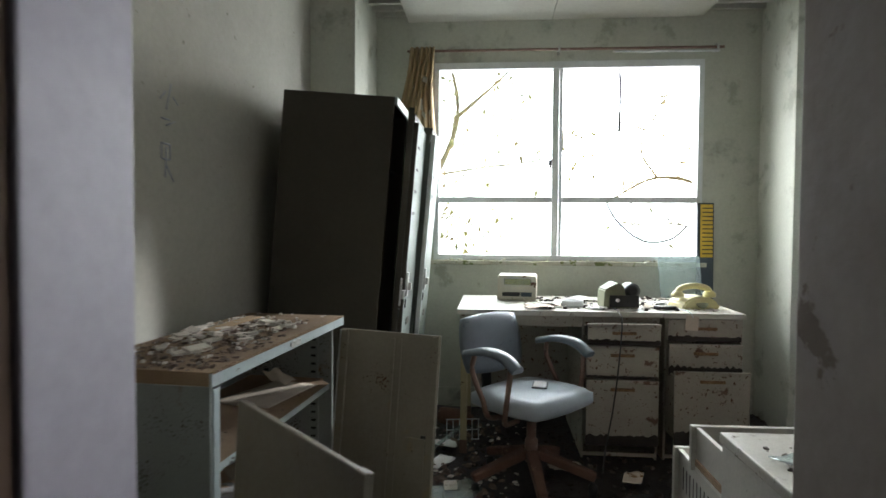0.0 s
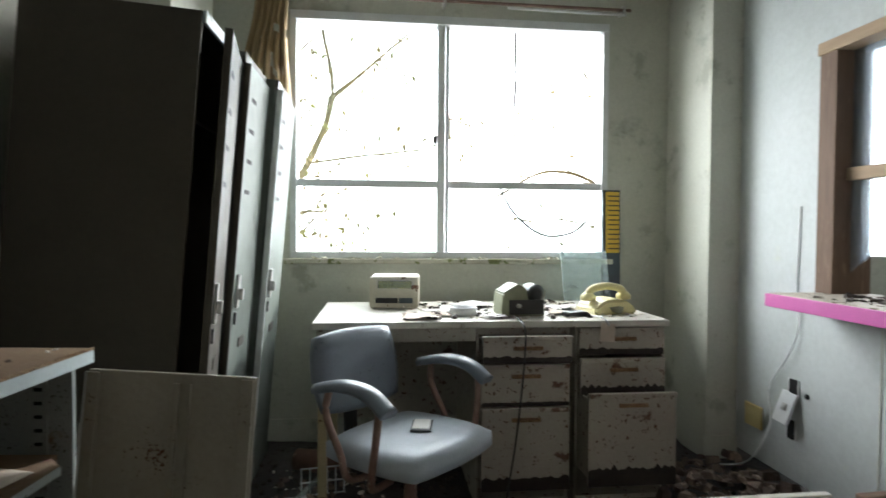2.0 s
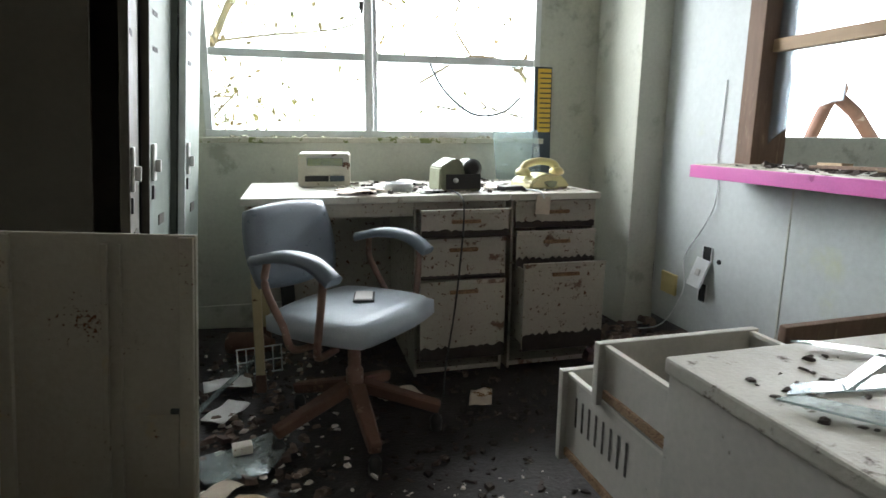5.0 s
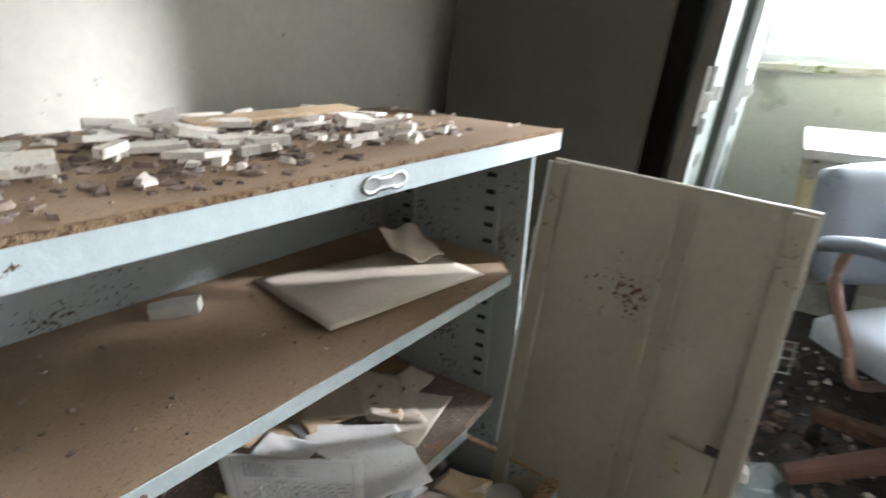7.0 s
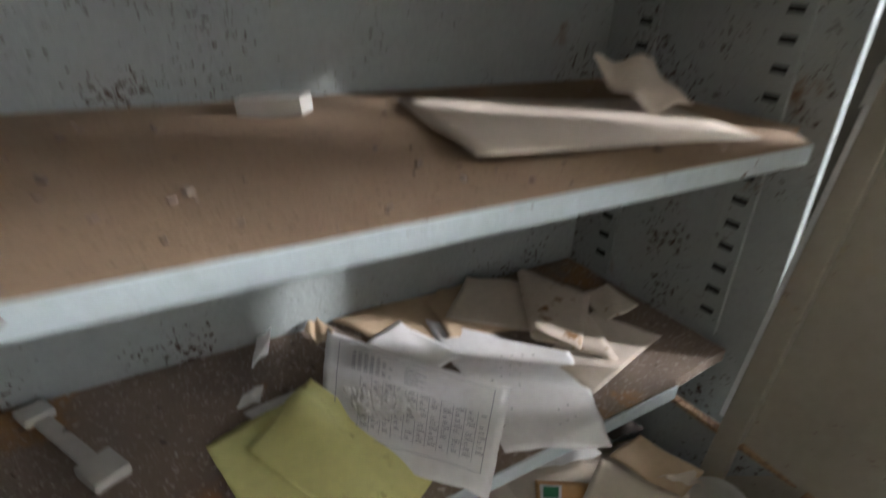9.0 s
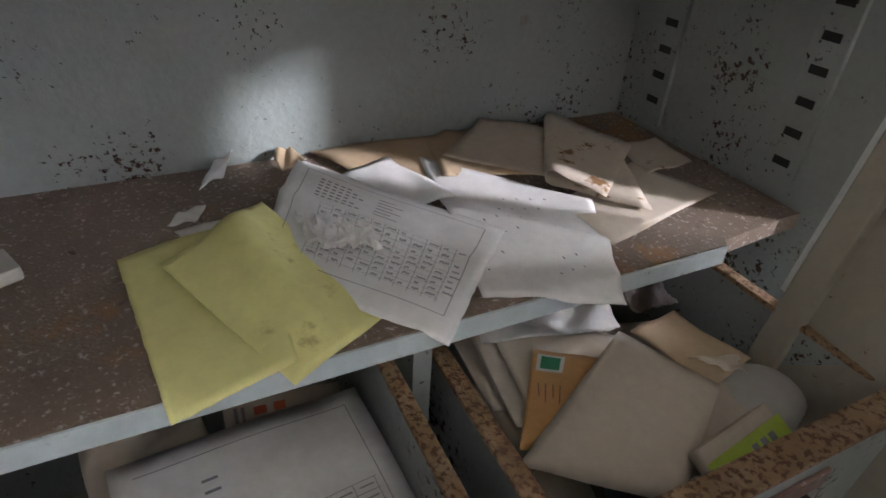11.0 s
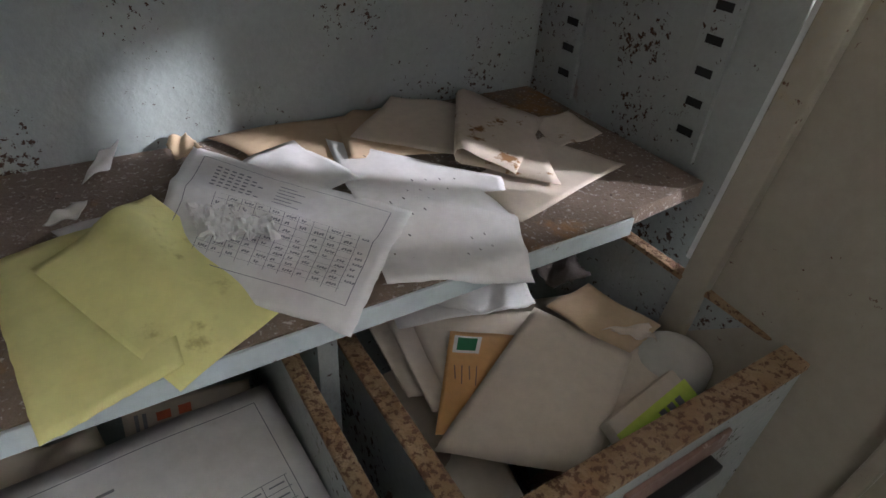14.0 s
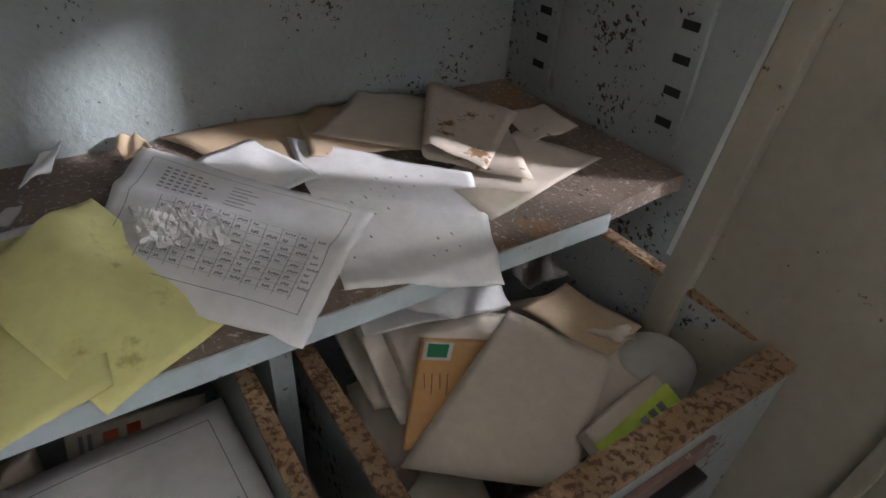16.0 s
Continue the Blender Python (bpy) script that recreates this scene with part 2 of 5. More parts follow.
M_ALU = surface("dull_window_aluminium", (0.70, 0.72, 0.72), (0.60, 0.62, 0.62), (0.32, 0.32, 0.28), 0.5, 0.1, scale=9, bump=0.05, spot_scale=20, spot_level=0.68)
M_STEEL = surface("worn_bright_steel", (0.6, 0.6, 0.58), (0.42, 0.42, 0.4), RUST, 0.35, 0.8, scale=20, bump=0.06, spot_scale=30, spot_level=0.68)
M_MOSS = surface("mossy_sill", (0.52, 0.50, 0.42), (0.36, 0.35, 0.26), (0.16, 0.18, 0.07), 0.9, scale=8, bump=0.4, spot_scale=14, spot_level=0.54)
M_CURTAIN = surface("brown_rotted_curtain", (0.36, 0.26, 0.14), (0.24, 0.165, 0.085), (0.60, 0.54, 0.42), 0.9, scale=12, grain=220, bump=0.3, stretch=(1, 1, 0.25), spot_scale=16, spot_level=0.64)
M_BARK = surface("pale_bark", (0.30, 0.24, 0.14), (0.22, 0.17, 0.10), None, 0.9, scale=12)
M_LEAF = surface("dry_winter_leaves", (0.30, 0.30, 0.12), (0.34, 0.20, 0.12), None, 0.8, vary=0.4)
M_PIPE = surface("rusty_brown_pipe", (0.20, 0.105, 0.07), (0.13, 0.07, 0.048), (0.36, 0.28, 0.23), 0.7, scale=10, spot_scale=15)
M_PAPER = surface("white_office_paper", (0.72, 0.71, 0.70), (0.60, 0.57, 0.53), (0.30, 0.22, 0.14), 0.9, scale=7, grain=90, bump=0.12, spot_scale=60, spot_level=0.72, spot_width=0.05, reach=0.002)
M_BUFF = surface("buff_aged_paper", (0.58, 0.50, 0.41), (0.51, 0.43, 0.34), (0.28, 0.16, 0.07), 0.9, scale=6, grain=90, bump=0.15, spot_scale=26, spot_level=0.70, spot_width=0.06, reach=0.002)
M_TAN = surface("tan_envelope_paper", (0.50, 0.37, 0.24), (0.44, 0.31, 0.19), (0.26, 0.14, 0.06), 0.9, scale=6, grain=90, bump=0.15, spot_scale=30, spot_level=0.68, spot_width=0.08, reach=0.002)
M_STAINED = surface("mould_stained_envelope", (0.56, 0.48, 0.39), (0.50, 0.42, 0.33), (0.20, 0.10, 0.035), 0.9, scale=6, grain=90, bump=0.15, spot_scale=20, spot_level=0.57, spot_width=0.05, reach=0.002)
M_YPAPER = surface("yellow_paper", (0.70, 0.66, 0.27), (0.62, 0.58, 0.25), (0.40, 0.34, 0.13), 0.9, scale=9, grain=70, bump=0.1, spot_scale=26, spot_level=0.60, spot_width=0.15, reach=0.002)
M_ORANGE = surface("orange_envelope", (0.62, 0.33, 0.13), (0.58, 0.36, 0.19), (0.45, 0.16, 0.04), 0.9, scale=9, bump=0.1, spot_scale=14, spot_level=0.66, spot_width=0.12)
M_INK = surface("grey_print", (0.22, 0.22, 0.24), (0.30, 0.30, 0.32), None, 0.9, bump=0)
M_GREEN = surface("green_stamp_ink", (0.02, 0.16, 0.07), (0.03, 0.22, 0.10), None, 0.8, bump=0)
M_LIME = surface("lime_packet", (0.55, 0.68, 0.10), (0.46, 0.58, 0.08), (0.7, 0.7, 0.5), 0.5, scale=9, bump=0.1)
M_RED = surface("red_print", (0.55, 0.12, 0.05), (0.45, 0.1, 0.05), None, 0.8, bump=0)
M_BLUE = surface("blue_pencil_marks", (0.34, 0.36, 0.42), (0.38, 0.39, 0.43), None, 0.9, bump=0)
M_SOCKETCREAM = surface("yellowed_socket_plate", (0.66, 0.56, 0.26), (0.56, 0.46, 0.2), None, 0.5, scale=15)
M_PLATEWHITE = surface("white_switch_plate", (0.72, 0.74, 0.74), (0.6, 0.62, 0.62), None, 0.45, scale=15)
M_GLASS = clear_glass("window_glass")
# Blue diffuse film stands in for the reflection on the hatch panes.
M_GLASSBLUE = clear_glass("blue_reflection_glass", (0.82, 0.92, 0.98), 0.12, 0.28, (0.42, 0.52, 0.62))
M_SHEETGLASS = clear_glass("dirty_sheet_glass", (0.84, 0.95, 0.94), 0.08, 0.30, (0.55, 0.62, 0.62))


# ---- building helpers ----
def box(bm, x0, x1, y0, y1, z0, z1, bevel=0.0, m=None):
    made = bmesh.ops.create_cube(bm, size=1.0)["verts"]
    bmesh.ops.transform(bm, verts=made, matrix=Matrix.Translation(((x0 + x1) / 2, (y0 + y1) / 2, (z0 + z1) / 2)) @ Matrix.Diagonal((x1 - x0, y1 - y0, z1 - z0, 1)))
    if bevel:
        edges = list({e for v in made for e in v.link_edges})
        res = bmesh.ops.bevel(bm, geom=edges, offset=bevel, segments=2, affect="EDGES", profile=0.6)
        made = list({v for f in res["faces"] for v in f.verts} | {v for v in made if v.is_valid})
    if m is not None:
        bmesh.ops.transform(bm, verts=made, matrix=m)
    return made


def tube(bm, pts, radius, sides=8, taper=1.0):
    pts = [Vector(p) for p in pts]
    rings = []
    for i, p in enumerate(pts):
        d = (pts[min(i + 1, len(pts) - 1)] - pts[max(i - 1, 0)]).normalized()
        q = d.to_track_quat("Z", "Y").to_matrix()
        r = radius * (1 + (taper - 1) * i / max(1, len(pts) - 1))
        rings.append([bm.verts.new(p + q @ Vector((r * math.cos(2 * math.pi * k / sides), r * math.sin(2 * math.pi * k / sides), 0))) for k in range(sides)])
    for a, b in zip(rings, rings[1:]):
        for k in range(sides):
            bm.faces.new((a[k], a[(k + 1) % sides], b[(k + 1) % sides], b[k])).smooth = True
    bm.faces.new(rings[0][::-1])
    bm.faces.new(rings[-1])


def spline(ctrl, n=8):
    ctrl = [Vector(c) for c in ctrl]
    ext = [2 * ctrl[0] - ctrl[1], *ctrl, 2 * ctrl[-1] - ctrl[-2]]
    out = []
    for i in range(1, len(ext) - 2):
        a, b, c, d = ext[i - 1:i + 3]
        for k in range(n):
            s = k / n
            out.append(0.5 * (2 * b + (c - a) * s + (2 * a - 5 * b + 4 * c - d) * s * s + (3 * b - 3 * c + d - a) * s ** 3))
    return out + [ctrl[-1]]


def lathe(bm, profile, sides=20, m=None):
    rings = []
    for r, z in profile:
        ring = [Vector((r * math.cos(2 * math.pi * k / sides), r * math.sin(2 * math.pi * k / sides), z)) for k in range(sides)]
        rings.append([bm.verts.new(m @ v if m else v) for v in ring])
    for a, b in zip(rings, rings[1:]):
        for k in range(sides):
            bm.faces.new((a[k], a[(k + 1) % sides], b[(k + 1) % sides], b[k])).smooth = True
    bm.faces.new(rings[0][::-1])
    bm.faces.new(rings[-1])


def slab(bm, outline, z0, z1, m=None):
    """A flat plate with the given outline between two heights."""
    lo = [bm.verts.new((x, y, z0)) for x, y in outline]
    hi = [bm.verts.new((x, y, z1)) for x, y in outline]
    bm.faces.new(lo[::-1])
    bm.faces.new(hi)
    for i in range(len(lo)):
        j = (i + 1) % len(lo)
        bm.faces.new((lo[i], lo[j], hi[j], hi[i]))
    if m is not None:
        bmesh.ops.transform(bm, verts=lo + hi, matrix=m)


def part(name, bm, material, parent=None, label=""):
    bmesh.ops.recalc_face_normals(bm, faces=bm.faces)
    me = bpy.data.meshes.new(name)
    bm.to_mesh(me)
    bm.free()
    me.materials.append(material)
    ob = new(name, me)
    if parent is not None:
        ob.parent = parent
    if label:
        ob["label"] = label
    return ob


def boxes(name, material, parent, *specs, bevel=0.0, label="", m=None):
    bm = bmesh.new()
    for s in specs:
        box(bm, *s, bevel=bevel, m=m)
    return part(name, bm, material, parent, label)


def panels(parent, material, bevel, *named):
    for name, spec in named:
        boxes(name, material, parent, spec, bevel=bevel)


def thing(name, m, label, category, group="", kind=""):
    ob = new(name)
    ob.empty_display_size = 0.05
    ob.matrix_world = m
    return tagged(ob, label, category, group, kind)


def lumps(bm, n, spot, size, flat=0.4, seed=1):
    """Loose broken bits: uneven blocks strewn by spot(rng) -> (x, y, z)."""
    rng = random.Random(seed)
    for _ in range(n):
        x, y, z = spot(rng)
        s = size * rng.uniform(0.4, 1.6)
        k = rng.randint(4, 6)
        ang = sorted(rng.uniform(0, 2 * math.pi) for _ in range(k))
        if max((ang[(i + 1) % k] - ang[i]) % (2 * math.pi) for i in range(k)) > 3.0:
            ang = [2 * math.pi * i / k for i in range(k)]
        stretch = rng.uniform(0.4, 1.0)
        h = s * flat * rng.uniform(0.5, 1.3)
        turn = pose(x, y, z, rng.uniform(-14, 14), rng.uniform(-14, 14), rng.uniform(0, 360))
        lo, hi = [], []
        for a in ang:
            r = s * rng.uniform(0.6, 1.0)
            lo.append(bm.verts.new(turn @ Vector((r * math.cos(a), stretch * r * math.sin(a), 0))))
            hi.append(bm.verts.new(turn @ Vector((0.8 * r * math.cos(a), 0.8 * stretch * r * math.sin(a), h * rng.uniform(0.7, 1.2)))))
        bm.faces.new(hi)
        bm.faces.new(lo[::-1])
        for i in range(k):
            bm.faces.new((lo[i], lo[(i + 1) % k], hi[(i + 1) % k], hi[i]))


def floor_under(p):
    """The height that paper in the cabinet cannot sink below: the lower shelf up to its front edge, with a rounded fall beyond."""
    q = CAB.inverted() @ p
    if q.z < 0.31 or q.z > 0.5:
        return -1.0
    return 0.3512 - max(0.0, 0.049 - q.y) * 1.2


def sheet(name, corners, material, label, category="paper", parent=None, lift=None, wave=0.002, n=14, seed=0, rag=0.0, group="", over=False):
    """A sheet of paper over four corners (x, y, z), a bilinear patch with small waves and an optional lift(u, v). Returns the thing and its surface."""
    a, b, c, d = [Vector(p) for p in corners]
    rng = random.Random(seed)
    ph = [rng.uniform(0, 6.3) for _ in range(4)]

    def at(u, v, up=0.0):
        p = (a * (1 - u) + b * u) * (1 - v) + (d * (1 - u) + c * u) * v
        z = wave * (math.sin(5 * u + ph[0]) * math.cos(4 * v + ph[1]) + 0.5 * math.sin(9 * u + 7 * v + ph[2])) + wave
        if lift:
            z += lift(u, v)
        p = p + Vector((0, 0, z))
        if over:
            p.z = max(p.z, floor_under(p))
        return p + Vector((0, 0, up))

    bm = bmesh.new()
    grid = []
    for i in range(n + 1):
        row = []
        for j in range(n + 1):
            u, v = i / n, j / n
            if rag and (i in (0, n) or j in (0, n)):
                u += rng.uniform(-rag, rag)
                v += rng.uniform(-rag, rag)
            row.append(bm.verts.new(at(u, v)))
        grid.append(row)
    for i in range(n):
        for j in range(n):
            bm.faces.new((grid[i][j], grid[i + 1][j], grid[i + 1][j + 1], grid[i][j + 1])).smooth = True
    ob = part(name, bm, material, parent)
    mod = ob.modifiers.new("thickness", "SOLIDIFY")
    mod.thickness = 0.0006
    if parent is None:
        tagged(ob, label, category, group)
    elif label:
        ob["label"] = label
    return ob, at


def print_bars(name, at, bars, material, parent, label):
    """Thin printed strokes lying on a sheet: (u0, v0, u1, v1, width) each."""
    bm = bmesh.new()
    for u0, v0, u1, v1, w in bars:
        k = max(1, int(12 * math.hypot(u1 - u0, v1 - v0)))
        side = Vector((-(v1 - v0), u1 - u0)).normalized() * w / 2
        prev = None
        for i in range(k + 1):
            s = i / k
            u, v = u0 + (u1 - u0) * s, v0 + (v1 - v0) * s
            pair = (bm.verts.new(at(u + side.x, v + side.y, 0.0012)), bm.verts.new(at(u - side.x, v - side.y, 0.0012)))
            if prev:
                bm.faces.new((prev[0], prev[1], pair[1], pair[0]))
            prev = pair
    return part(name, bm, material, parent, label)


IDENT = Matrix.Identity(4)

# ---- the room ----
XL, XR, YW, YD, HC = -0.385, 2.567, 4.13, 0.97, 2.588
WX0, WX1, WZ0, WZ1 = 0.276, 2.045, 0.985, 2.312

bm = bmesh.new()
N = 90
x0, x1, y0, y1 = -2.6, 6.2, -1.6, 4.13
rows = []
for i in range(N + 1):
    row = []
    for j in range(N + 1):
        x, y = x0 + (x1 - x0) * i / N, y0 + (y1 - y0) * j / N
        z = 0.012 * noise.noise(Vector((x * 3, y * 3, 0))) + 0.008 * noise.noise(Vector((x * 11, y * 11, 2)))
        row.append(bm.verts.new((x, y, z - 0.012)))
    rows.append(row)
for i in range(N):
    for j in range(N):
        bm.faces.new((rows[i][j], rows[i + 1][j], rows[i + 1][j + 1], rows[i][j + 1])).smooth = True
tagged(part("floor", bm, M_FLOOR), "dark wet floor covered in rotted muck and grit", "floor", kind="structure")
bm = bmesh.new()
box(bm, -60, 60, -1.6, 120, -0.12, -0.05)
tagged(part("ground", bm, M_MUCK), "dark leaf-strewn ground outside the building", "ground", kind="structure")

wall_n = boxes("wall_window", M_WALL, None, (-2.6, WX0, YW, YW + 0.16, -0.05, 2.9), (WX1, 3.25, YW, YW + 0.16, -0.05, 2.9), (5.80, 6.2, YW, YW + 0.16, -0.05, 2.9),
               (WX0, WX1, YW, YW + 0.16, -0.05, WZ0), (WX0, WX1, YW, YW + 0.16, WZ1, 2.9), (3.25, 5.80, YW, YW + 0.16, -0.05, 1.0), (3.25, 5.80, YW, YW + 0.16, 2.35, 2.9))
tagged(wall_n, "grey-green plaster window wall with black mould and flaking paint", "wall", kind="structure")
tagged(boxes("wall_left", M_WALL_L, None, (XL - 0.15, XL, YD, YW, -0.05, 2.9)), "cream painted plaster wall with damp shading", "wall", kind="structure")
O0, O1, OZ0, OZ1 = 1.15, 3.12, 0.86, 1.86
wall_r = boxes("wall_right", M_WALL_R, None, (XR, XR + 0.13, O1, YW, 0.05, 2.9), (XR, XR + 0.13, YD, O0, 0.05, 2.9), (XR, XR + 0.13, O0, O1, 0.05, OZ0), (XR, XR + 0.13, O0, O1, OZ1, 2.9))
tagged(wall_r, "pale blue-white board wall with a reception hatch", "wall", kind="structure")
boxes("panel_joint", M_WALL, wall_r, (XR - 0.003, XR, 2.825, 2.831, 0.05, OZ0), (XR - 0.003, XR, 1.9, 1.906, 0.05, OZ0), label="dark joint strip between boards")
tagged(boxes("pillar_left", M_WALL, None, (XL, -0.12, 3.50, YW, -0.05, 2.9), bevel=0.006), "damp plaster corner pillar", "pillar", kind="structure")
tagged(boxes("pillar_right", M_WALL, None, (2.40, XR, 3.68, YW, -0.05, 2.9), bevel=0.006), "greenish damp plaster corner pillar", "pillar", kind="structure")
tagged(boxes("baseboard", M_WALL, None, (2.388, XR - 0.002, 3.668, 3.68, -0.03, 0.11), (-0.12, 2.388, YW - 0.012, YW, -0.03, 0.11), bevel=0.002), "grey skirting along window wall and pillar", "baseboard", kind="structure")
JL, JR = 0.157, 1.077
tagged(boxes("wall_door", M_WALL_L, None, (-2.6, JL - 0.02, 0.77, YD, -0.05, 2.9), (JR + 0.02, 6.2, 0.77, YD, -0.05, 2.9), (JL - 0.02, JR + 0.02, 0.77, YD, 2.12, 2.9)), "plaster wall with an open doorway", "wall", kind="structure")
tagged(boxes("door_reveal_smooth", M_REVEAL, None, (JL - 0.02, JL, 0.765, YD + 0.003, -0.04, 2.12), bevel=0.004), "smooth violet-grey painted door reveal", "door reveal", kind="structure")
tagged(boxes("door_reveal_peeling", M_PEEL, None, (JR, JR + 0.02, 0.765, YD + 0.003, -0.04, 2.12), bevel=0.004), "brown door reveal with peeling paint", "door reveal", kind="structure")
tagged(boxes("trim", M_WOOD, None, (JL - 0.09, JL - 0.01, 0.74, 0.768, -0.04, 2.18), (JR + 0.01, JR + 0.09, 0.74, 0.768, -0.04, 2.18), (JL - 0.09, JR + 0.09, 0.738, 0.766, 2.12, 2.2), bevel=0.004), "dark wooden door casing", "trim", kind="structure")
# Unseen corridor walls are added; the opening lets the rear fill in.
tagged(boxes("wall_corridor", M_WALL_L, None, (-2.6, -0.6, -1.75, -1.6, -0.05, 2.9), (2.2, 6.2, -1.75, -1.6, -0.05, 2.9), (-0.6, 2.2, -1.75, -1.6, -0.05, 0.9), (-0.6, 2.2, -1.75, -1.6, 2.2, 2.9)), "unseen added corridor wall with an opening for fill light", "wall", kind="structure")
tagged(boxes("wall_end", M_WALL_L, None, (-2.75, -2.6, -1.75, YW + 0.16, -0.05, 2.9)), "unseen added corridor end wall", "wall", kind="structure")
EX = 6.02
# Unseen wall, added to keep outside light from the east out.
tagged(boxes("wall_far_room", M_WALL_R, None, (EX, EX + 0.15, YD, YW, -0.05, 2.9), (6.2, 6.3, -1.75, 0.77, -0.05, 2.9)), "unseen added wall closing the next room and corridor", "wall", kind="structure")

# ceiling boards with gaps that show the near-black roof slab
bm = bmesh.new()
for a, b, c, d in ((0.10, 1.055, 2.7, YW), (1.06, 2.03, 2.7, YW), (-0.38, 0.60, 0.97, 2.695), (0.605, 1.6, 0.97, 2.695), (1.605, 2.56, 0.97, 2.695), (2.04, 2.56, 2.7, 3.2), (-0.38, 0.09, 2.7, 3.3)):
    box(bm, a, b, c, d, HC, HC + 0.012)
box(bm, -2.6, 6.2, -1.6, 0.77, HC, HC + 0.012)
box(bm, XR + 0.13, EX, YD, YW, HC, HC + 0.012)
for k in range(7):
    box(bm, -0.38, 2.56, 3.42 + 0.11 * k, 3.45 + 0.11 * k, HC + 0.03, HC + 0.07)
tagged(part("ceiling", bm, M_CEIL), "stained white ceiling boards with missing panels", "ceiling", kind="structure")
# The slab's colour carries the darkness of the unlit roof void.
tagged(boxes("roof", M_DARKVOID, None, (-2.75, 6.3, -1.75, YW + 0.2, 2.9, 2.96)), "roof slab coloured near-black for the unlit void", "roof", kind="structure")

# backdrops of overcast sky; the rear one is an added fill glow
def backdrop(name, material, a, b, label):
    bm = bmesh.new()
    z0, z1 = (0.2, 9) if name != "backdrop_rear" else (0.5, 5)
    vs = [bm.verts.new(p) for p in ((a[0], a[1], z0), (b[0], b[1], z0), (b[0], b[1], z1), (a[0], a[1], z1))]
    bm.faces.new(vs)
    return tagged(part(name, bm, material), label, "sky", kind="structure")


backdrop("backdrop_front", SKY_WHITE, (-12, 9), (4.3, 9), "white overcast sky beyond the window")
backdrop("backdrop_side", SKY_WHITE, (7.2, 9), (30, 9), "white overcast sky beyond the next room")
backdrop("backdrop_rear", FILL_BACK, (-3, -5), (5, -5), "added dim glow behind the unseen corridor opening")

# ---- window with its frame, sill, rod, curtain ----
window = thing("window_1", IDENT, "aluminium sliding window with a fixed lower band", "window", kind="structure")
MX, TZ = 1.100, 1.395
boxes("window_frame", M_ALU, window, (WX0, WX1, YW - 0.01, YW + 0.09, WZ1 - 0.045, WZ1), (WX0, WX1, YW - 0.01, YW + 0.09, WZ0, WZ0 + 0.035), (WX0, WX0 + 0.035, YW - 0.01, YW + 0.09, WZ0 + 0.035, WZ1 - 0.045), (WX1 - 0.035, WX1, YW - 0.01, YW + 0.09, WZ0 + 0.035, WZ1 - 0.045), bevel=0.003)
boxes("mullion", M_ALU, window, (MX - 0.03, MX + 0.012, YW + 0.0, YW + 0.05, WZ0 + 0.035, WZ1 - 0.045), (MX + 0.018, MX + 0.04, YW + 0.02, YW + 0.06, WZ0 + 0.035, WZ1 - 0.045), bevel=0.002)
boxes("transom", M_ALU, window, (WX0 + 0.035, MX - 0.032, YW + 0.003, YW + 0.045, TZ - 0.02, TZ + 0.018), (MX + 0.042, WX1 - 0.035, YW + 0.003, YW + 0.045, TZ - 0.02, TZ + 0.018), bevel=0.002)
boxes("latch", M_BLACK, window, (MX - 0.055, MX - 0.032, YW - 0.012, YW + 0.0, 1.62, 1.66), (MX - 0.048, MX - 0.036, YW - 0.02, YW - 0.012, 1.60, 1.65), bevel=0.002)
for a, b, c, d in ((WX0 + 0.035, MX - 0.032, TZ + 0.018, WZ1 - 0.045), (WX0 + 0.035, MX - 0.032, WZ0 + 0.035, TZ - 0.02), (MX + 0.042, WX1 - 0.035, WZ0 + 0.035, TZ - 0.02)):
    pane = boxes("pane", M_GLASS, window, (a, b, YW + 0.022, YW + 0.026, c, d))
    pane.visible_shadow = False
bm = bmesh.new()
box(bm, WX0 - 0.03, WX1 + 0.02, YW - 0.055, YW - 0.011, WZ0 - 0.03, WZ0 - 0.002, bevel=0.004)
lumps(bm, 60, lambda r: (r.uniform(WX0, WX1), r.uniform(YW - 0.045, YW - 0.02), WZ0 - 0.004), 0.018, 0.4, 3)
part("window_sill", bm, M_MOSS, window, "mossy crumbling sill")
rod = thing("curtain_rod", IDENT, "thin rusty curtain rod above the window", "curtain rod")
bm = bmesh.new()
tube(bm, [(0.10, YW - 0.07, 2.375), (2.14, YW - 0.07, 2.368)], 0.009, 8)
part("rail", bm, M_TUBE, rod)
bm = bmesh.new()
tube(bm, [(1.45, YW - 0.05, 2.358), (2.12, YW - 0.05, 2.350)], 0.008, 8)
part("inner_rail", bm, M_PLATEWHITE, rod, "white second rail")
for x in (0.13, 1.1, 2.1):
    boxes("bracket", M_STEEL, rod, (x - 0.008, x + 0.008, YW - 0.08, YW + 0.002, 2.352, 2.392), bevel=0.002)
# gathered torn curtain at the rod's end
bm = bmesh.new()
cols, rws = 40, 16
grid = []
for i in range(cols + 1):
    u = i / cols
    col = []
    for j in range(rws + 1):
        v = j / rws
        x = 0.125 + 0.16 * u - 0.10 * v * (1 - u) + 0.012 * math.sin(v * 5 + u * 3)
        y = YW - 0.075 - 0.022 * (1 + math.sin(u * 34 + 2 * v)) - 0.05 * v * (1 - u)
        low = 0.62 + 0.03 * math.sin(u * 17) + (0.1 if u > 0.8 else 0)
        col.append(bm.verts.new((x, y, 2.39 - low * v)))
    grid.append(col)
rng = random.Random(5)
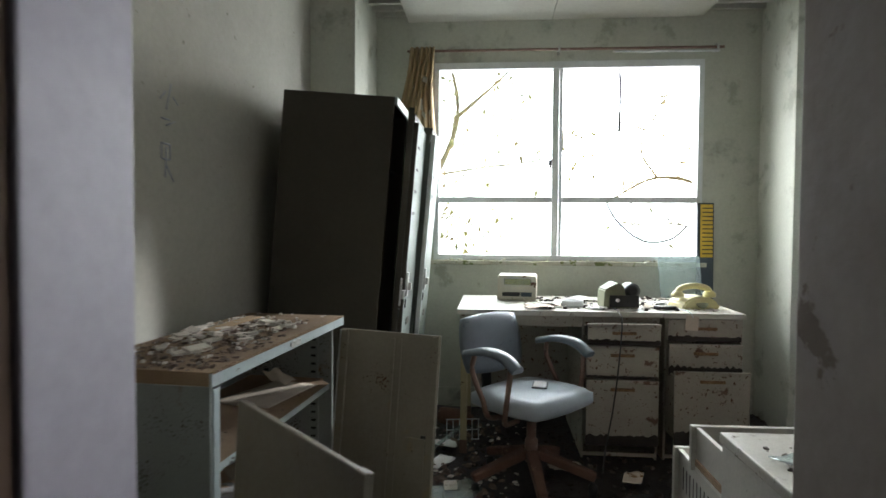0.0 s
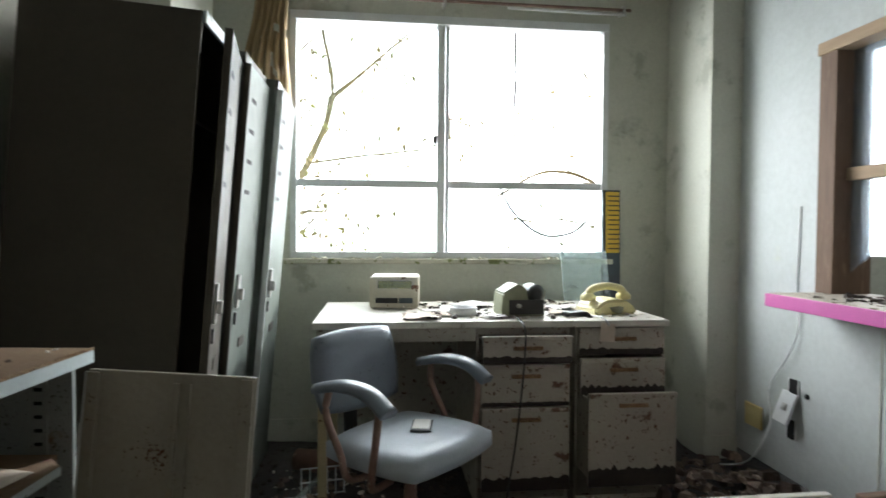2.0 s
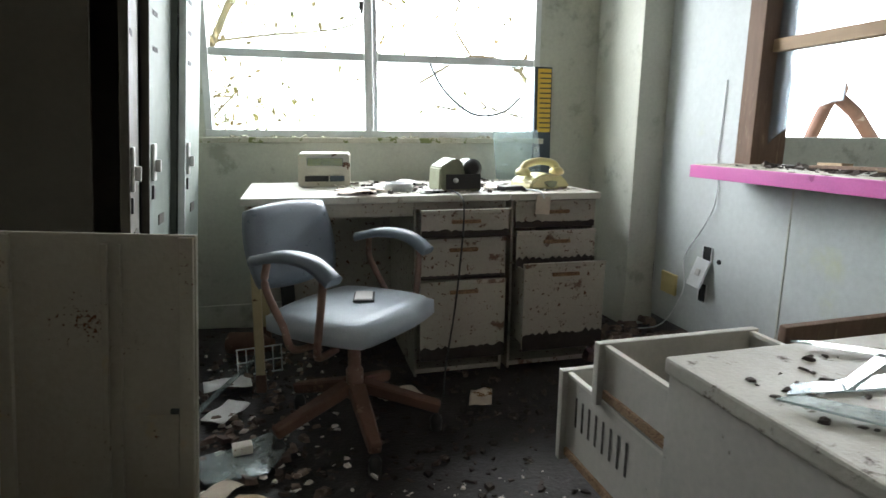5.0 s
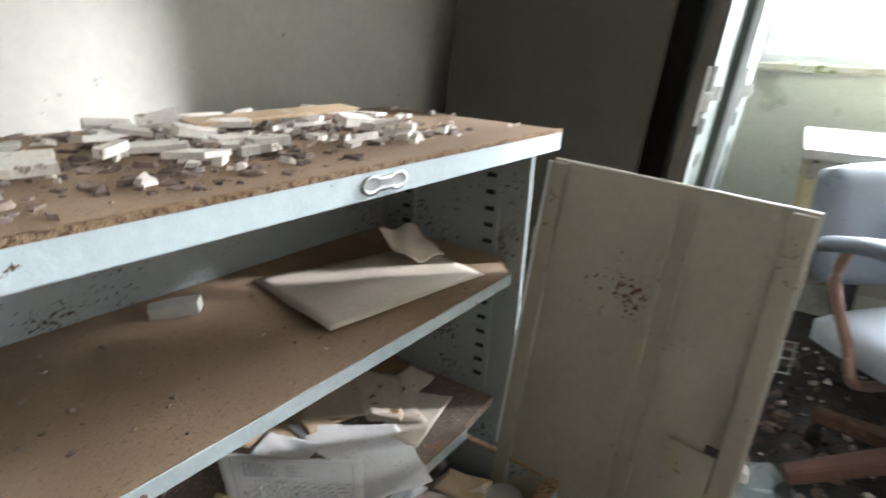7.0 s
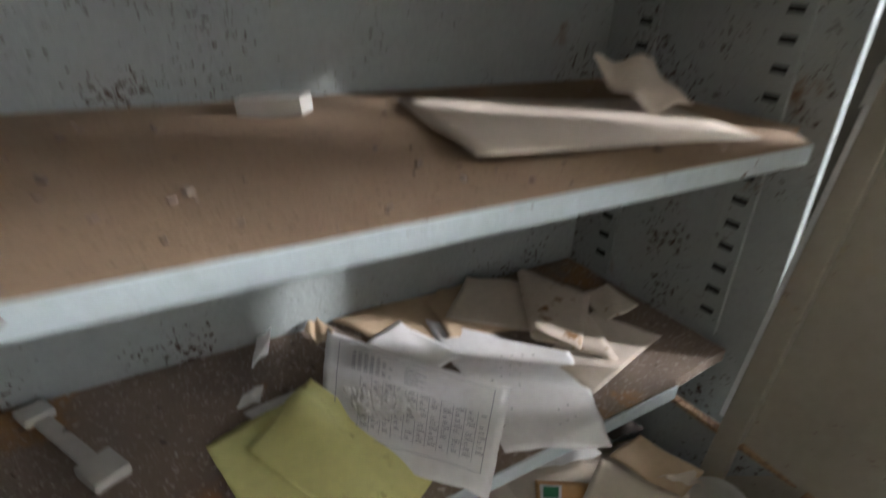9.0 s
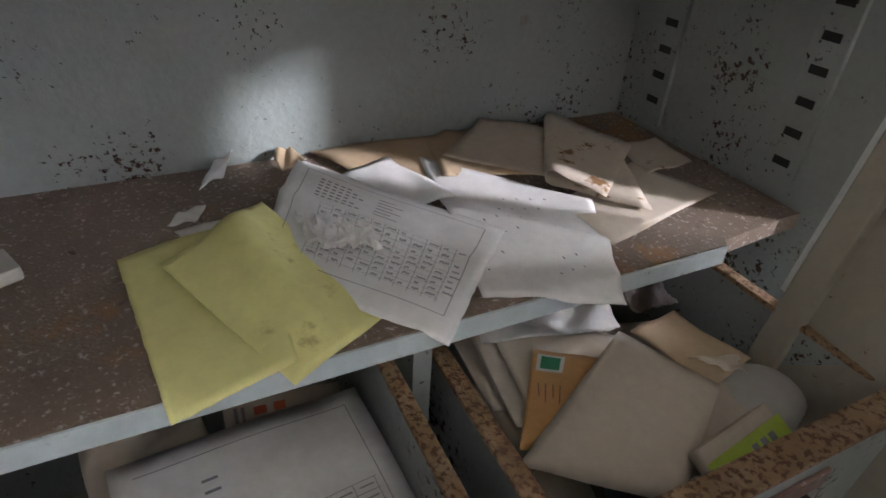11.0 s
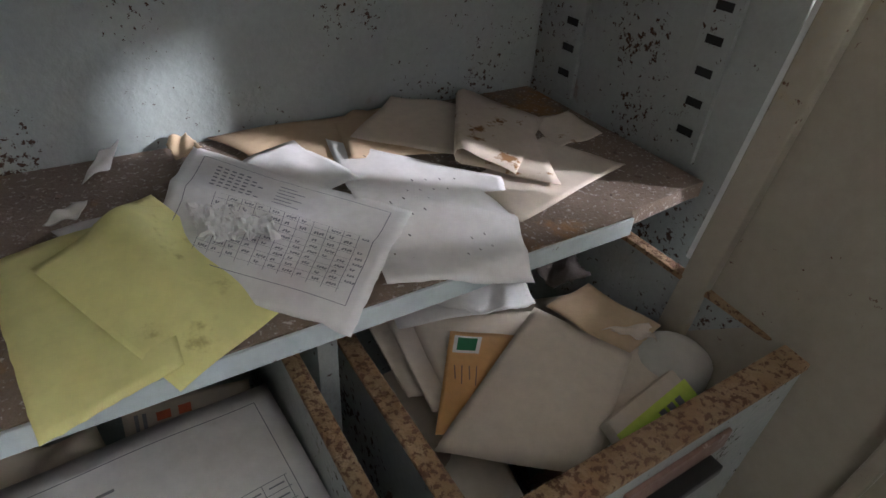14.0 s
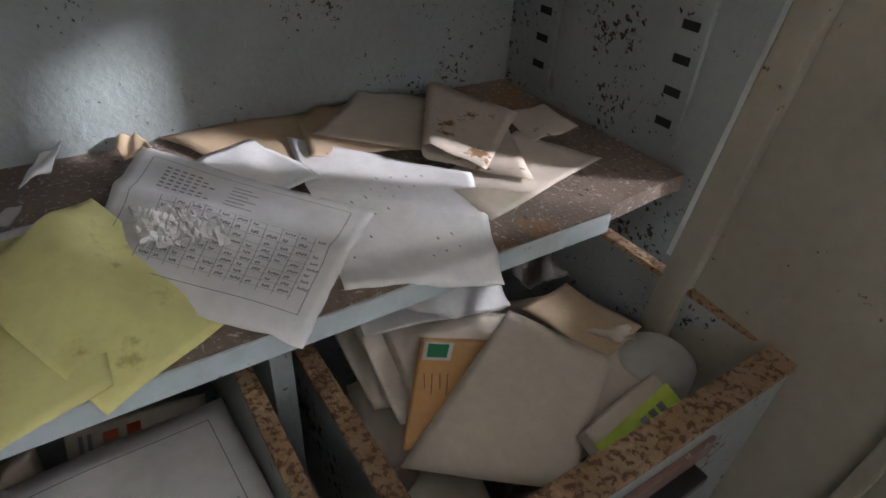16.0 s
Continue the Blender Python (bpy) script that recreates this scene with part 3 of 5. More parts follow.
for i in range(cols):
    for j in range(rws):
        if j > 4 and noise.noise(Vector((i * 0.21, j * 0.33, 4.0))) > 0.33:
            continue
        bm.faces.new((grid[i][j], grid[i + 1][j], grid[i + 1][j + 1], grid[i][j + 1])).smooth = True
cur = part("curtain", bm, M_CURTAIN)
cur.modifiers.new("thickness", "SOLIDIFY").thickness = 0.002
tagged(cur, "torn brown curtain bunched at the rod's end", "curtain")

# trees outside
def branch_tree(name, base, limbs, label, leaves=0, seed=1):
    tr = thing(name, IDENT, label, "tree")
    bm = bmesh.new()
    for pts, r in limbs:
        tube(bm, spline([base + Vector(p) for p in pts], 6), r * 1.7, 6, 0.4)
    part("trunk", bm, M_BARK, tr)
    bm = bmesh.new()
    rng = random.Random(seed)
    for pts, r in limbs:
        sp = spline([base + Vector(p) for p in pts], 6)
        for _ in range(5):
            p = rng.choice(sp[len(sp) // 3:])
            d = Vector((rng.uniform(-1, 1), rng.uniform(-0.4, 0.4), rng.uniform(-0.2, 1))).normalized()
            L = rng.uniform(0.25, 0.7)
            tube(bm, spline([p, p + d * L * 0.5 + Vector((0, 0, 0.04)), p + d * L], 3), 0.012, 4, 0.4)
    part("twigs", bm, M_BARK, tr)
    if leaves:
        bm = bmesh.new()
        for _ in range(leaves):
            pts, r = rng.choice(limbs)
            p = base + Vector(pts[-1]) * rng.uniform(0.3, 1.0) + Vector((rng.gauss(0, 0.22), rng.gauss(0, 0.2), rng.gauss(0, 0.25)))
            q = pose(*p, rng.uniform(0, 360), rng.uniform(0, 360), rng.uniform(0, 360))
            s = rng.uniform(0.025, 0.06)
            bm.faces.new([bm.verts.new(q @ Vector(c)) for c in ((-s, 0, 0), (0, -s * 0.5, 0.004), (s, 0, 0), (0, s * 0.5, 0.004))])
        part("crown", bm, M_LEAF, tr, "sparse dry leaves")
    return tr


branch_tree("tree", Vector((-0.75, 7.2, -0.05)), [([(0, 0, 0), (0.25, 0, 1.0), (0.75, 0, 1.9), (1.0, 0, 2.6), (0.9, 0, 3.3)], 0.035), ([(1.0, 0, 2.6), (1.3, 0, 2.85), (1.8, 0, 3.3)], 0.018), ([(0.3, 0, 1.1), (-0.1, 0, 1.9), (0.3, 0, 2.7), (0.8, 0, 3.2)], 0.02),
            ([(0.75, 0, 1.9), (1.3, 0.1, 2.0), (2.0, 0.1, 2.1), (2.5, 0.1, 2.35)], 0.010), ([(0.25, 0, 1.0), (0.6, 0.1, 1.35), (0.95, 0.1, 1.4)], 0.016), ([(0.25, 0, 0.9), (0.55, 0, 1.05), (1.0, 0, 1.5)], 0.014)], "bare pale tree with thin forked branches", 700, 3)
branch_tree("tree", Vector((3.6, 7.6, -0.05)), [([(0, 0, 0), (-0.1, 0, 1.2), (-0.3, 0, 1.75), (-0.9, 0, 1.9), (-1.5, 0, 1.6)], 0.022), ([(-0.3, 0, 1.75), (-0.1, 0, 2.4), (-0.5, 0, 3.1)], 0.016), ([(-0.9, 0, 1.9), (-1.1, 0, 2.3), (-0.8, 0, 2.9)], 0.009), ([(-0.1, 0, 1.2), (-0.8, 0, 1.35), (-1.3, 0, 1.3)], 0.009)], "bare thin tree outside the window", 120, 8)
bm = bmesh.new()
tube(bm, spline([(1.45, YW + 0.22, 1.43), (1.55, YW + 0.2, 1.25), (1.72, YW + 0.19, 1.12), (1.9, YW + 0.19, 1.13), (1.99, YW + 0.12, 1.22)], 6), 0.008, 6)
tagged(part("hanging_cable", bm, M_BLACK), "thin black cable sagging outside the window", "cable")
bm = bmesh.new()
tube(bm, spline([(1.53, YW + 0.12, 2.30), (1.535, YW + 0.12, 2.05), (1.53, YW + 0.12, 1.86)], 4), 0.010, 6)
tagged(part("hanging_cable", bm, M_BLACK), "short dark cable hanging in the window", "cable")
bm = bmesh.new()
tube(bm, spline([(4.45, 4.7, -0.05), (4.5, 4.7, 0.8), (4.72, 4.7, 1.36)], 6), 0.05, 12)
tube(bm, [(4.7, 4.7, 1.34), (4.95, 4.7, 1.19), (5.4, 4.7, 0.74)], 0.05, 12)
tube(bm, [(4.65, 4.7, 1.34), (4.78, 4.7, 1.37)], 0.07, 12)
tagged(part("bent_pipe", bm, M_PIPE), "bent rusty brown pipe outside the next room", "pipe")

# ---- reception hatch ----
hatch = thing("window_2", IDENT, "wooden reception hatch with broken glass, bluish reflection in its colour", "window", kind="structure")
boxes("window_frame", M_WOOD, hatch, (XR - 0.02, XR + 0.15, O1 - 0.07, O1 + 0.02, OZ0 + 0.03, OZ1), (XR - 0.02, XR + 0.15, O0 - 0.02, O0 + 0.05, OZ0 + 0.03, OZ1), bevel=0.004)
boxes("head", M_WOODLIGHT, hatch, (XR - 0.025, XR + 0.155, O0 - 0.03, O1 + 0.03, OZ1, OZ1 + 0.05), bevel=0.004)
boxes("rail", M_WOODLIGHT, hatch, (XR + 0.03, XR + 0.085, O0 + 0.05, O1 - 0.07, 1.345, 1.395), bevel=0.004)
boxes("stile", M_WOOD, hatch, (XR + 0.04, XR + 0.08, 2.05, 2.10, OZ0 + 0.03, 1.345), (XR + 0.04, XR + 0.08, 2.05, 2.10, 1.395, OZ1), bevel=0.003)
upper = boxes("pane", M_GLASSBLUE, hatch, (XR + 0.055, XR + 0.059, 2.72, O1 - 0.07, 1.395, OZ1))
bm = bmesh.new()
edge = [(3.06, 1.345), (3.06, 0.97)] + [(3.06 - 0.34 * (k / 10), 0.97 + 0.17 * math.sin(k / 10 * 1.55)) for k in range(1, 11)] + [(2.72, 1.345)]
slab(bm, edge, 0, 0.004, Matrix(((0, 0, 1, XR + 0.055), (1, 0, 0, 0), (0, 1, 0, 0), (0, 0, 0, 1))))
lower = part("pane", bm, M_GLASSBLUE, hatch, "broken curved remnant of glass with bluish reflection in its colour")
upper.visible_shadow = lower.visible_shadow = False
counter = thing("counter", IDENT, "narrow counter with a magenta edge and grimy top", "counter")
boxes("top", M_COUNTER, counter, (2.335, XR + 0.16, 0.99, 3.12, 0.862, 0.893), bevel=0.002)
boxes("edge_band", M_PINK, counter, (2.322, 2.3345, 0.985, 3.132, 0.838, 0.89), (2.3345, XR - 0.003, 3.1205, 3.132, 0.838, 0.89), bevel=0.002, label="magenta laminate edge")
boxes("batten", M_WOOD, counter, (2.40, XR - 0.001, 1.05, 3.05, 0.83, 0.861))
bm = bmesh.new()
lumps(bm, 240, lambda r: (r.uniform(2.38, 2.68), r.uniform(1.1, 2.95), 0.893), 0.025, 0.3, 21)
tagged(part("counter_debris", bm, M_MUCK), "crumbled rubbish strewn along the counter", "debris", kind="stuff")
for k, (x, y, rz, ln) in enumerate(((2.47, 2.5, 80, 0.4), (2.55, 2.2, 100, 0.5), (2.42, 1.9, 86, 0.35), (2.6, 2.7, 60, 0.25))):
    ob = boxes("wood_scrap", M_WOODLIGHT if k % 2 else M_WOOD, None, (-ln / 2, ln / 2, -0.018, 0.018, 0, 0.012), bevel=0.002)
    ob.matrix_world = pose(x, y, 0.905, 2, 2, rz)
    tagged(ob, "broken strip of weathered wood on the counter", "wood scrap", "scraps on the counter")

# sockets, plates and cable on the right wall
def wall_box(y, z, w, h):
    ob = boxes("wall_socket_hole", M_HOLE, None, (XR - 0.004, XR - 0.0005, y - w / 2, y + w / 2, z - h / 2, z + h / 2))
    for side in (-1, 1):
        e = y + side * (w / 2 + 0.003)
        boxes("rim", M_PLATEWHITE, ob, (XR - 0.006, XR - 0.001, e - 0.003, e + 0.003, z - h / 2, z + h / 2), label="pale chipped rim")
    return tagged(ob, "open wall box with its cover missing", "socket hole", "wall box openings")


wall_box(3.70, 0.285, 0.05, 0.095)
wall_box(3.27, 0.46, 0.055, 0.07)
wall_box(3.28, 0.27, 0.05, 0.085)
ob = boxes("socket_plate", M_SOCKETCREAM, None, (-0.006, 0.006, -0.045, 0.045, -0.06, 0.06), bevel=0.003)
ob.matrix_world = pose(XR - 0.03, 3.50, 0.265, 10, -14, 18)
boxes("stub", M_TUBE, ob, (0.004, 0.03, -0.006, 0.006, -0.006, 0.006))
tagged(ob, "yellowed socket plate dangling off the wall", "socket plate")
ob = boxes("switch_plate", M_PLATEWHITE, None, (-0.006, 0.006, -0.04, 0.04, -0.07, 0.07), bevel=0.003)
ob.matrix_world = pose(XR - 0.035, 3.28, 0.37, 8, 16, 10)
boxes("switch", M_STEEL, ob, (-0.012, -0.0055, -0.012, 0.012, -0.012, 0.02), bevel=0.002)
boxes("stub", M_TUBE, ob, (0.004, 0.03, -0.006, 0.006, -0.006, 0.006))
tagged(ob, "white switch plate hanging from its wall box", "switch plate")
bm = bmesh.new()
tube(bm, spline([(XR - 0.006, 3.25, 1.25), (XR - 0.006, 3.26, 0.9), (XR - 0.012, 3.24, 0.72), (XR - 0.02, 3.3, 0.58), (XR - 0.012, 3.42, 0.42), (XR - 0.02, 3.40, 0.25), (XR - 0.05, 3.5, 0.05), (2.38, 3.55, 0.012)], 6), 0.0035, 6)
tagged(part("loose_cable", bm, M_PLATEWHITE), "thin grey cable trailing down the wall", "cable")
bm = bmesh.new()
tube(bm, [(XR - 0.005, 3.19, 0.44), (XR + 0.01, 3.19, 0.44)], 0.012, 8)
tagged(part("wall_hole", bm, M_HOLE), "small round hole in the wall board", "hole")
bm = bmesh.new()
for s in ((0, 0, 0.03, 0.09), (-0.035, 0.03, 0.035, 0.03), (0.04, 0.05, 0.03, -0.02), (-0.03, -0.03, 0.05, 0.0), (0.0, -0.05, 0.05, 0.02)):
    tube(bm, [(XL + 0.001, 1.99 + s[0], 1.57 + s[1]), (XL + 0.001, 1.99 + s[0] + s[2], 1.57 + s[1] + s[3])], 0.003, 4)
tagged(part("wall_scribble", bm, M_BLUE), "faded blue pencil strokes on the plaster wall", "scribble")
bm = bmesh.new()
for s in ((0, 0, 0.05, 0.0), (0.0, 0.0, 0.0, 0.05), (0.05, 0.0, 0.0, 0.05), (0.0, 0.05, 0.05, 0.0), (0.02, -0.06, 0.01, 0.1), (0.03, -0.02, 0.04, -0.05)):
    tube(bm, [(XL + 0.001, 1.96 + s[0], 1.41 + s[1]), (XL + 0.001, 1.96 + s[0] + s[2], 1.41 + s[1] + s[3])], 0.003, 4)
tagged(part("wall_scribble", bm, M_BLUE), "faded blue pencil strokes on the plaster wall", "scribble")

# ---- lockers leaning forward ----
tilt = pose(0.118, 2.652, 0.0, 0, 4.5, 0)
LW, LD, LH = 0.36, 0.49, 1.76
for i, open_by in enumerate((9, 0, 0)):
    y0 = i * (LW + 0.004)
    lk = thing("locker", tilt @ pose((0, 0.025, 0.07)[i], y0, 0, 0, (0, 0.1, 0.2)[i], 0), "tall brown-grey steel locker leaning forward with its door ajar", "locker", "row of leaning lockers")
    t = 0.012
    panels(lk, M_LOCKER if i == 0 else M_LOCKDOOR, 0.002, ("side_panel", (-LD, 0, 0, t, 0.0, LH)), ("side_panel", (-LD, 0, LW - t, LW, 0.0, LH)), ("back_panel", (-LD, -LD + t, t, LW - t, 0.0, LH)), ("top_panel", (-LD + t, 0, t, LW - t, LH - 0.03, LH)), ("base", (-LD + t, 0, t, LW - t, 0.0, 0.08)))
    boxes("shelf", M_LOCKER, lk, (-LD + t, -0.02, t, LW - t, 1.45, 1.46))
    # First locker's rail is coloured pale for the light falling on it.
    boxes("front_rail", M_CABFRONT if i == 0 else M_LOCKER, lk, (0.0005, 0.012, 0, LW, LH - 0.035, LH), bevel=0.002, label="top rail, the first one coloured as lit")
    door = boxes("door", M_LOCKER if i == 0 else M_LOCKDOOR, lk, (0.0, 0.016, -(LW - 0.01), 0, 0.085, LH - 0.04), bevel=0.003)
    door.matrix_local = pose(0.014, LW - 0.006, 0, 0, 0, open_by)
    boxes("edge", M_LOCKER if i < 2 else M_PLATEWHITE, door, (-0.006, 0.018, -(LW - 0.004), -(LW - 0.0098), 0.085, LH - 0.04), bevel=0.001, label="pale folded door edge")
    for k in range(4):
        boxes("vent", M_HOLE, door, (0.0162, 0.0175, -(LW / 2 + 0.12), -(LW / 2 + 0.05), LH - 0.16 - 0.11 * k, LH - 0.145 - 0.11 * k), label="louvre slot")
    boxes("handle", M_STEEL, door, (0.0165, 0.026, -(LW - 0.04), -(LW - 0.075), 0.86, 0.98), (0.026, 0.042, -(LW - 0.05), -(LW - 0.066), 0.89, 0.93), bevel=0.003, label="steel recessed handle")
    boxes("lock", M_BLACK, door, (0.0165, 0.023, -(LW - 0.045), -(LW - 0.07), 0.80, 0.845), bevel=0.003)
    boxes("card_holder", M_LOCKER, door, (0.0165, 0.02, -(LW / 2 + 0.04), -(LW / 2 - 0.04), 0.70, 0.735), bevel=0.001)

# ---- low steel cabinet with papers ----
CW, CD, CH = 0.88, 0.37, 0.868
CAB = pose(0.057, 1.393, 0, 0, 0, 85.5)
cab = thing("cabinet", CAB, "low grey-green steel cabinet, rusty, doors open and drawers pulled out", "cabinet")
panels(cab, M_CAB, 0.0015, ("side_panel", (0, 0.012, 0, CD, 0.0, CH - 0.032)), ("side_panel", (CW - 0.012, CW, 0.035, CD, 0.0, CH - 0.032)), ("back_panel", (0.012, CW - 0.012, 0.354, CD, 0.0, CH - 0.032)), ("base", (0.012, CW - 0.012, 0.0, 0.354, 0.0, 0.05)))
boxes("rust_edge", M_RUSTEDGE, cab, (0.001, CW - 0.001, -0.0075, -0.0005, CH - 0.0045, CH + 0.0012), bevel=0.001, label="rusted front edge of the top")
boxes("top_panel", M_SHELFTOP, cab, (0.0015, CW - 0.0015, 0.0015, CD, CH - 0.032, CH), bevel=0.002, label="rust-brown dusty top")
boxes("front_rail", M_CABFRONT, cab, (0, CW, -0.006, 0.001, CH - 0.033, CH - 0.002), bevel=0.0015, label="pale blue enamel front rail")
boxes("post", M_CABFRONT, cab, (0.0125, 0.04, -0.002, 0.03, 0.05, CH - 0.04), bevel=0.002)
for xx in (0.0125, CW - 0.0125):
    s = 1 if xx < 0.5 else -1
    for yy in (0.105, 0.29):
        strip = boxes("shelf_track", M_CAB, cab, (min(xx, xx + s * 0.006), max(xx, xx + s * 0.006), yy - 0.018, yy + 0.018, 0.36, CH - 0.06), bevel=0.001, label="slotted shelf track")
        for k in range(15):
            z = 0.385 + 0.03 * k
            if z < CH - 0.08:
                boxes("slot", M_HOLE, strip, (xx + s * 0.0061 - 0.0006, xx + s * 0.0061 + 0.0006, yy - 0.009, yy + 0.009, z, z + 0.008))


def notch_shelf(front, z, name, top, rim, end):
    bm = bmesh.new()
    out = [(0.06, front), (end, front), (end + 0.005, front + 0.006), (0.842, 0.066), (0.862, 0.066), (0.862, 0.352), (0.014, 0.352), (0.014, 0.06), (0.06, 0.06)]
    slab(bm, out, z - 0.017, z)
    ob = part(name, bm, top, cab)
    boxes("shelf_rim", rim, ob, (0.06, end, front - 0.003, front - 0.0002, z - 0.019, z - 0.001), bevel=0.001, label="pale blue shelf rim")
    return ob


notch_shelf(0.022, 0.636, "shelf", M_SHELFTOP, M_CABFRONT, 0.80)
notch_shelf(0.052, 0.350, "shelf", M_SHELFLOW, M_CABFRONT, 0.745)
bm = bmesh.new()
for dx in (-0.02, 0.02):
    lathe(bm, [(0.013, 0), (0.014, 0.003), (0.010, 0.004), (0.008, 0.002)], 16, CAB.inverted() @ CAB @ Matrix(((1.15, 0, 0, 0.445 + dx), (0, 0, -1, -0.0062), (0, 0.75, 0, CH - 0.018), (0, 0, 0, 1))))
box(bm, 0.435, 0.455, -0.010, -0.0062, CH - 0.026, CH - 0.010, bevel=0.003)
part("emblem", bm, M_STEEL, cab, "worn oval metal badge")


def cabinet_door(m, w, name, mirror):
    d = boxes(name, M_DOOR, cab, (0, w, 0, 0.014, 0, 0.755), bevel=0.003, label="beige rust-speckled steel door")
    d.matrix_local = m
    s = 0.0145 if not mirror else -0.0105
    boxes("fold", M_DOOR, d, (0.002, 0.03, s, s + 0.010, 0.005, 0.75), (w - 0.03, w - 0.002, s, s + 0.010, 0.005, 0.75), bevel=0.002)
    boxes("stiffener", M_DOOR, d, (w * 0.53, w * 0.53 + 0.012, s, s + 0.008, 0.03, 0.735), (w * 0.62, w * 0.62 + 0.005, s, s + 0.006, 0.03, 0.735), bevel=0.002)
    boxes("lock_plate", M_DOOR, d, (w - 0.10, w - 0.032, s + 0.000, s + 0.006, 0.25, 0.40), bevel=0.002)
    boxes("latch", M_BLACK, d, (w - 0.09, w - 0.025, s + 0.006, s + 0.012, 0.375, 0.395), (w - 0.05, w - 0.03, s + 0.006, s + 0.016, 0.34, 0.41), bevel=0.002)
    return d


# the window-side door hangs askew: its free end sags and its foot has swung inward
top_hinge, along, rise = Vector((0.858, -0.008, 0.826)), Vector((-0.047, -0.368, -0.040)), Vector((0.062, -0.02, 0.531)).normalized()
along = (along - rise * along.dot(rise)).normalized()
face_dir = rise.cross(along)
foot = top_hinge - rise * 0.755
askew = Matrix(((along.x, face_dir.x, rise.x, foot.x), (along.y, face_dir.y, rise.y, foot.y), (along.z, face_dir.z, rise.z, foot.z), (0, 0, 0, 1)))
hung = cabinet_door(askew, 0.375, "door", True)
# White colour stands for window light catching the hinge edge.
boxes("edge_strip", M_PLATEWHITE, hung, (-0.007, -0.001, -0.004, 0.002, 0.235, 0.75), bevel=0.001, label="white strip painting light on the hinge edge")
boxes("hinge", M_STEEL, hung, (-0.009, 0.004, -0.006, -0.0045, 0.60, 0.64), bevel=0.001)
cabinet_door(pose(0.03, -0.008, 0.065, 0, 0, 0) @ pose(0, 0, 0, 0, 6, -122.5), 0.42, "door", False)


def drawer(x0, x1, front, label):
    z0, z1 = 0.115, 0.297
    d = boxes("drawer", M_CAB, cab, (x0 + 0.008, x1 - 0.008, front, 0.33, z0, z0 + 0.006), label=label)
    panels(d, M_CAB, 0.0, ("side_wall", (x0, x0 + 0.008, front, 0.33, z0, z1 - 0.006)), ("side_wall", (x1 - 0.008, x1, front, 0.33, z0, z1 - 0.006)), ("back_wall", (x0 + 0.008, x1 - 0.008, 0.322, 0.33, z0 + 0.006, z1 - 0.006)))
    boxes("side_rim", M_RUSTEDGE, d, (x0 - 0.005, x0 + 0.010, front + 0.0005, 0.33, z1 - 0.0058, z1), bevel=0.0015)
    boxes("side_rim", M_RUSTEDGE, d, (x1 - 0.010, x1 + 0.003, front + 0.0005, 0.33, z1 - 0.0058, z1), bevel=0.0015)
    boxes("front", M_CAB, d, (x0 - 0.012, x1 + 0.010, front - 0.016, front, z0 - 0.005, z1 - 0.004), bevel=0.002)
    boxes("front_rim", M_RUSTEDGE, d, (x0 - 0.012, x1 + 0.010, front - 0.018, front + 0.006, z1 - 0.0038, z1 + 0.003), bevel=0.0015, label="flaking rusty rim")
    cx = (x0 + x1) / 2
    boxes("handle", M_BLACK, d, (cx - 0.07, cx + 0.05, front - 0.030, front - 0.0165, z1 - 0.055, z1 - 0.045), bevel=0.002)
    boxes("label_holder", M_TUBE, d, (cx - 0.05, cx + 0.06, front - 0.020, front - 0.0165, z1 - 0.04, z1 - 0.02), bevel=0.001)
    return d


drawer(0.475, 0.795, -0.10, "open rusty steel drawer full of envelopes")
drawer(0.085, 0.437, -0.17, "open rusty steel drawer holding typed sheets")
boxes("divider", M_CAB, cab, (0.447, 0.462, 0.06, 0.34, 0.05, 0.325))


def nook(x, y, z):
    """A plan point of the cabinet's inside, as world place."""
    return Vector((1.0164 * x - 0.0349 * y + 0.0699, 0.0222 * x + 1.0225 * y - 0.037, z))


S = 0.3515


def put(name, pts, material, label, category="paper", over=True, **kw):
    """A sheet on corners given in the cabinet's own frame."""
    return sheet(name, [CAB @ Vector(p) for p in pts], material, label, category, over=over, **kw)


put("envelope", [(0.448, 0.351, 0.352), (0.655, 0.353, 0.352), (0.643, 0.239, 0.352), (0.489, 0.265, 0.352)], M_TAN, "flat tan envelope on the lower cabinet shelf", "envelope", seed=1)
put("paper_sheet", [(0.459, 0.280, 0.354), (0.524, 0.311, 0.354), (0.550, 0.204, 0.354), (0.488, 0.205, 0.354)], M_PAPER, "white printed sheet under other papers", seed=2)
put("envelope", [(0.578, 0.334, 0.355), (0.620, 0.352, 0.355), (0.690, 0.207, 0.355), (0.555, 0.245, 0.355)], M_TAN, "tan envelope under buff ones on the shelf", "envelope", seed=3)
put("paper_sheet", [(0.765, 0.205, 0.354), (0.806, 0.122, 0.354), (0.641, 0.083, 0.354), (0.640, 0.164, 0.354)], M_BUFF, "thin buff sheet on the rusty shelf", seed=4)
put("paper_scrap", [(0.785, 0.253, 0.353), (0.844, 0.253, 0.353), (0.839, 0.189, 0.353), (0.766, 0.180, 0.353)], M_STAINED, "small stained paper scrap on the shelf", "paper scrap", seed=5)
put("envelope", [(0.655, 0.350, 0.366), (0.740, 0.300, 0.358), (0.670, 0.195, 0.358), (0.572, 0.278, 0.360)], M_BUFF, "buff envelope with its flap raised", "envelope", seed=6)
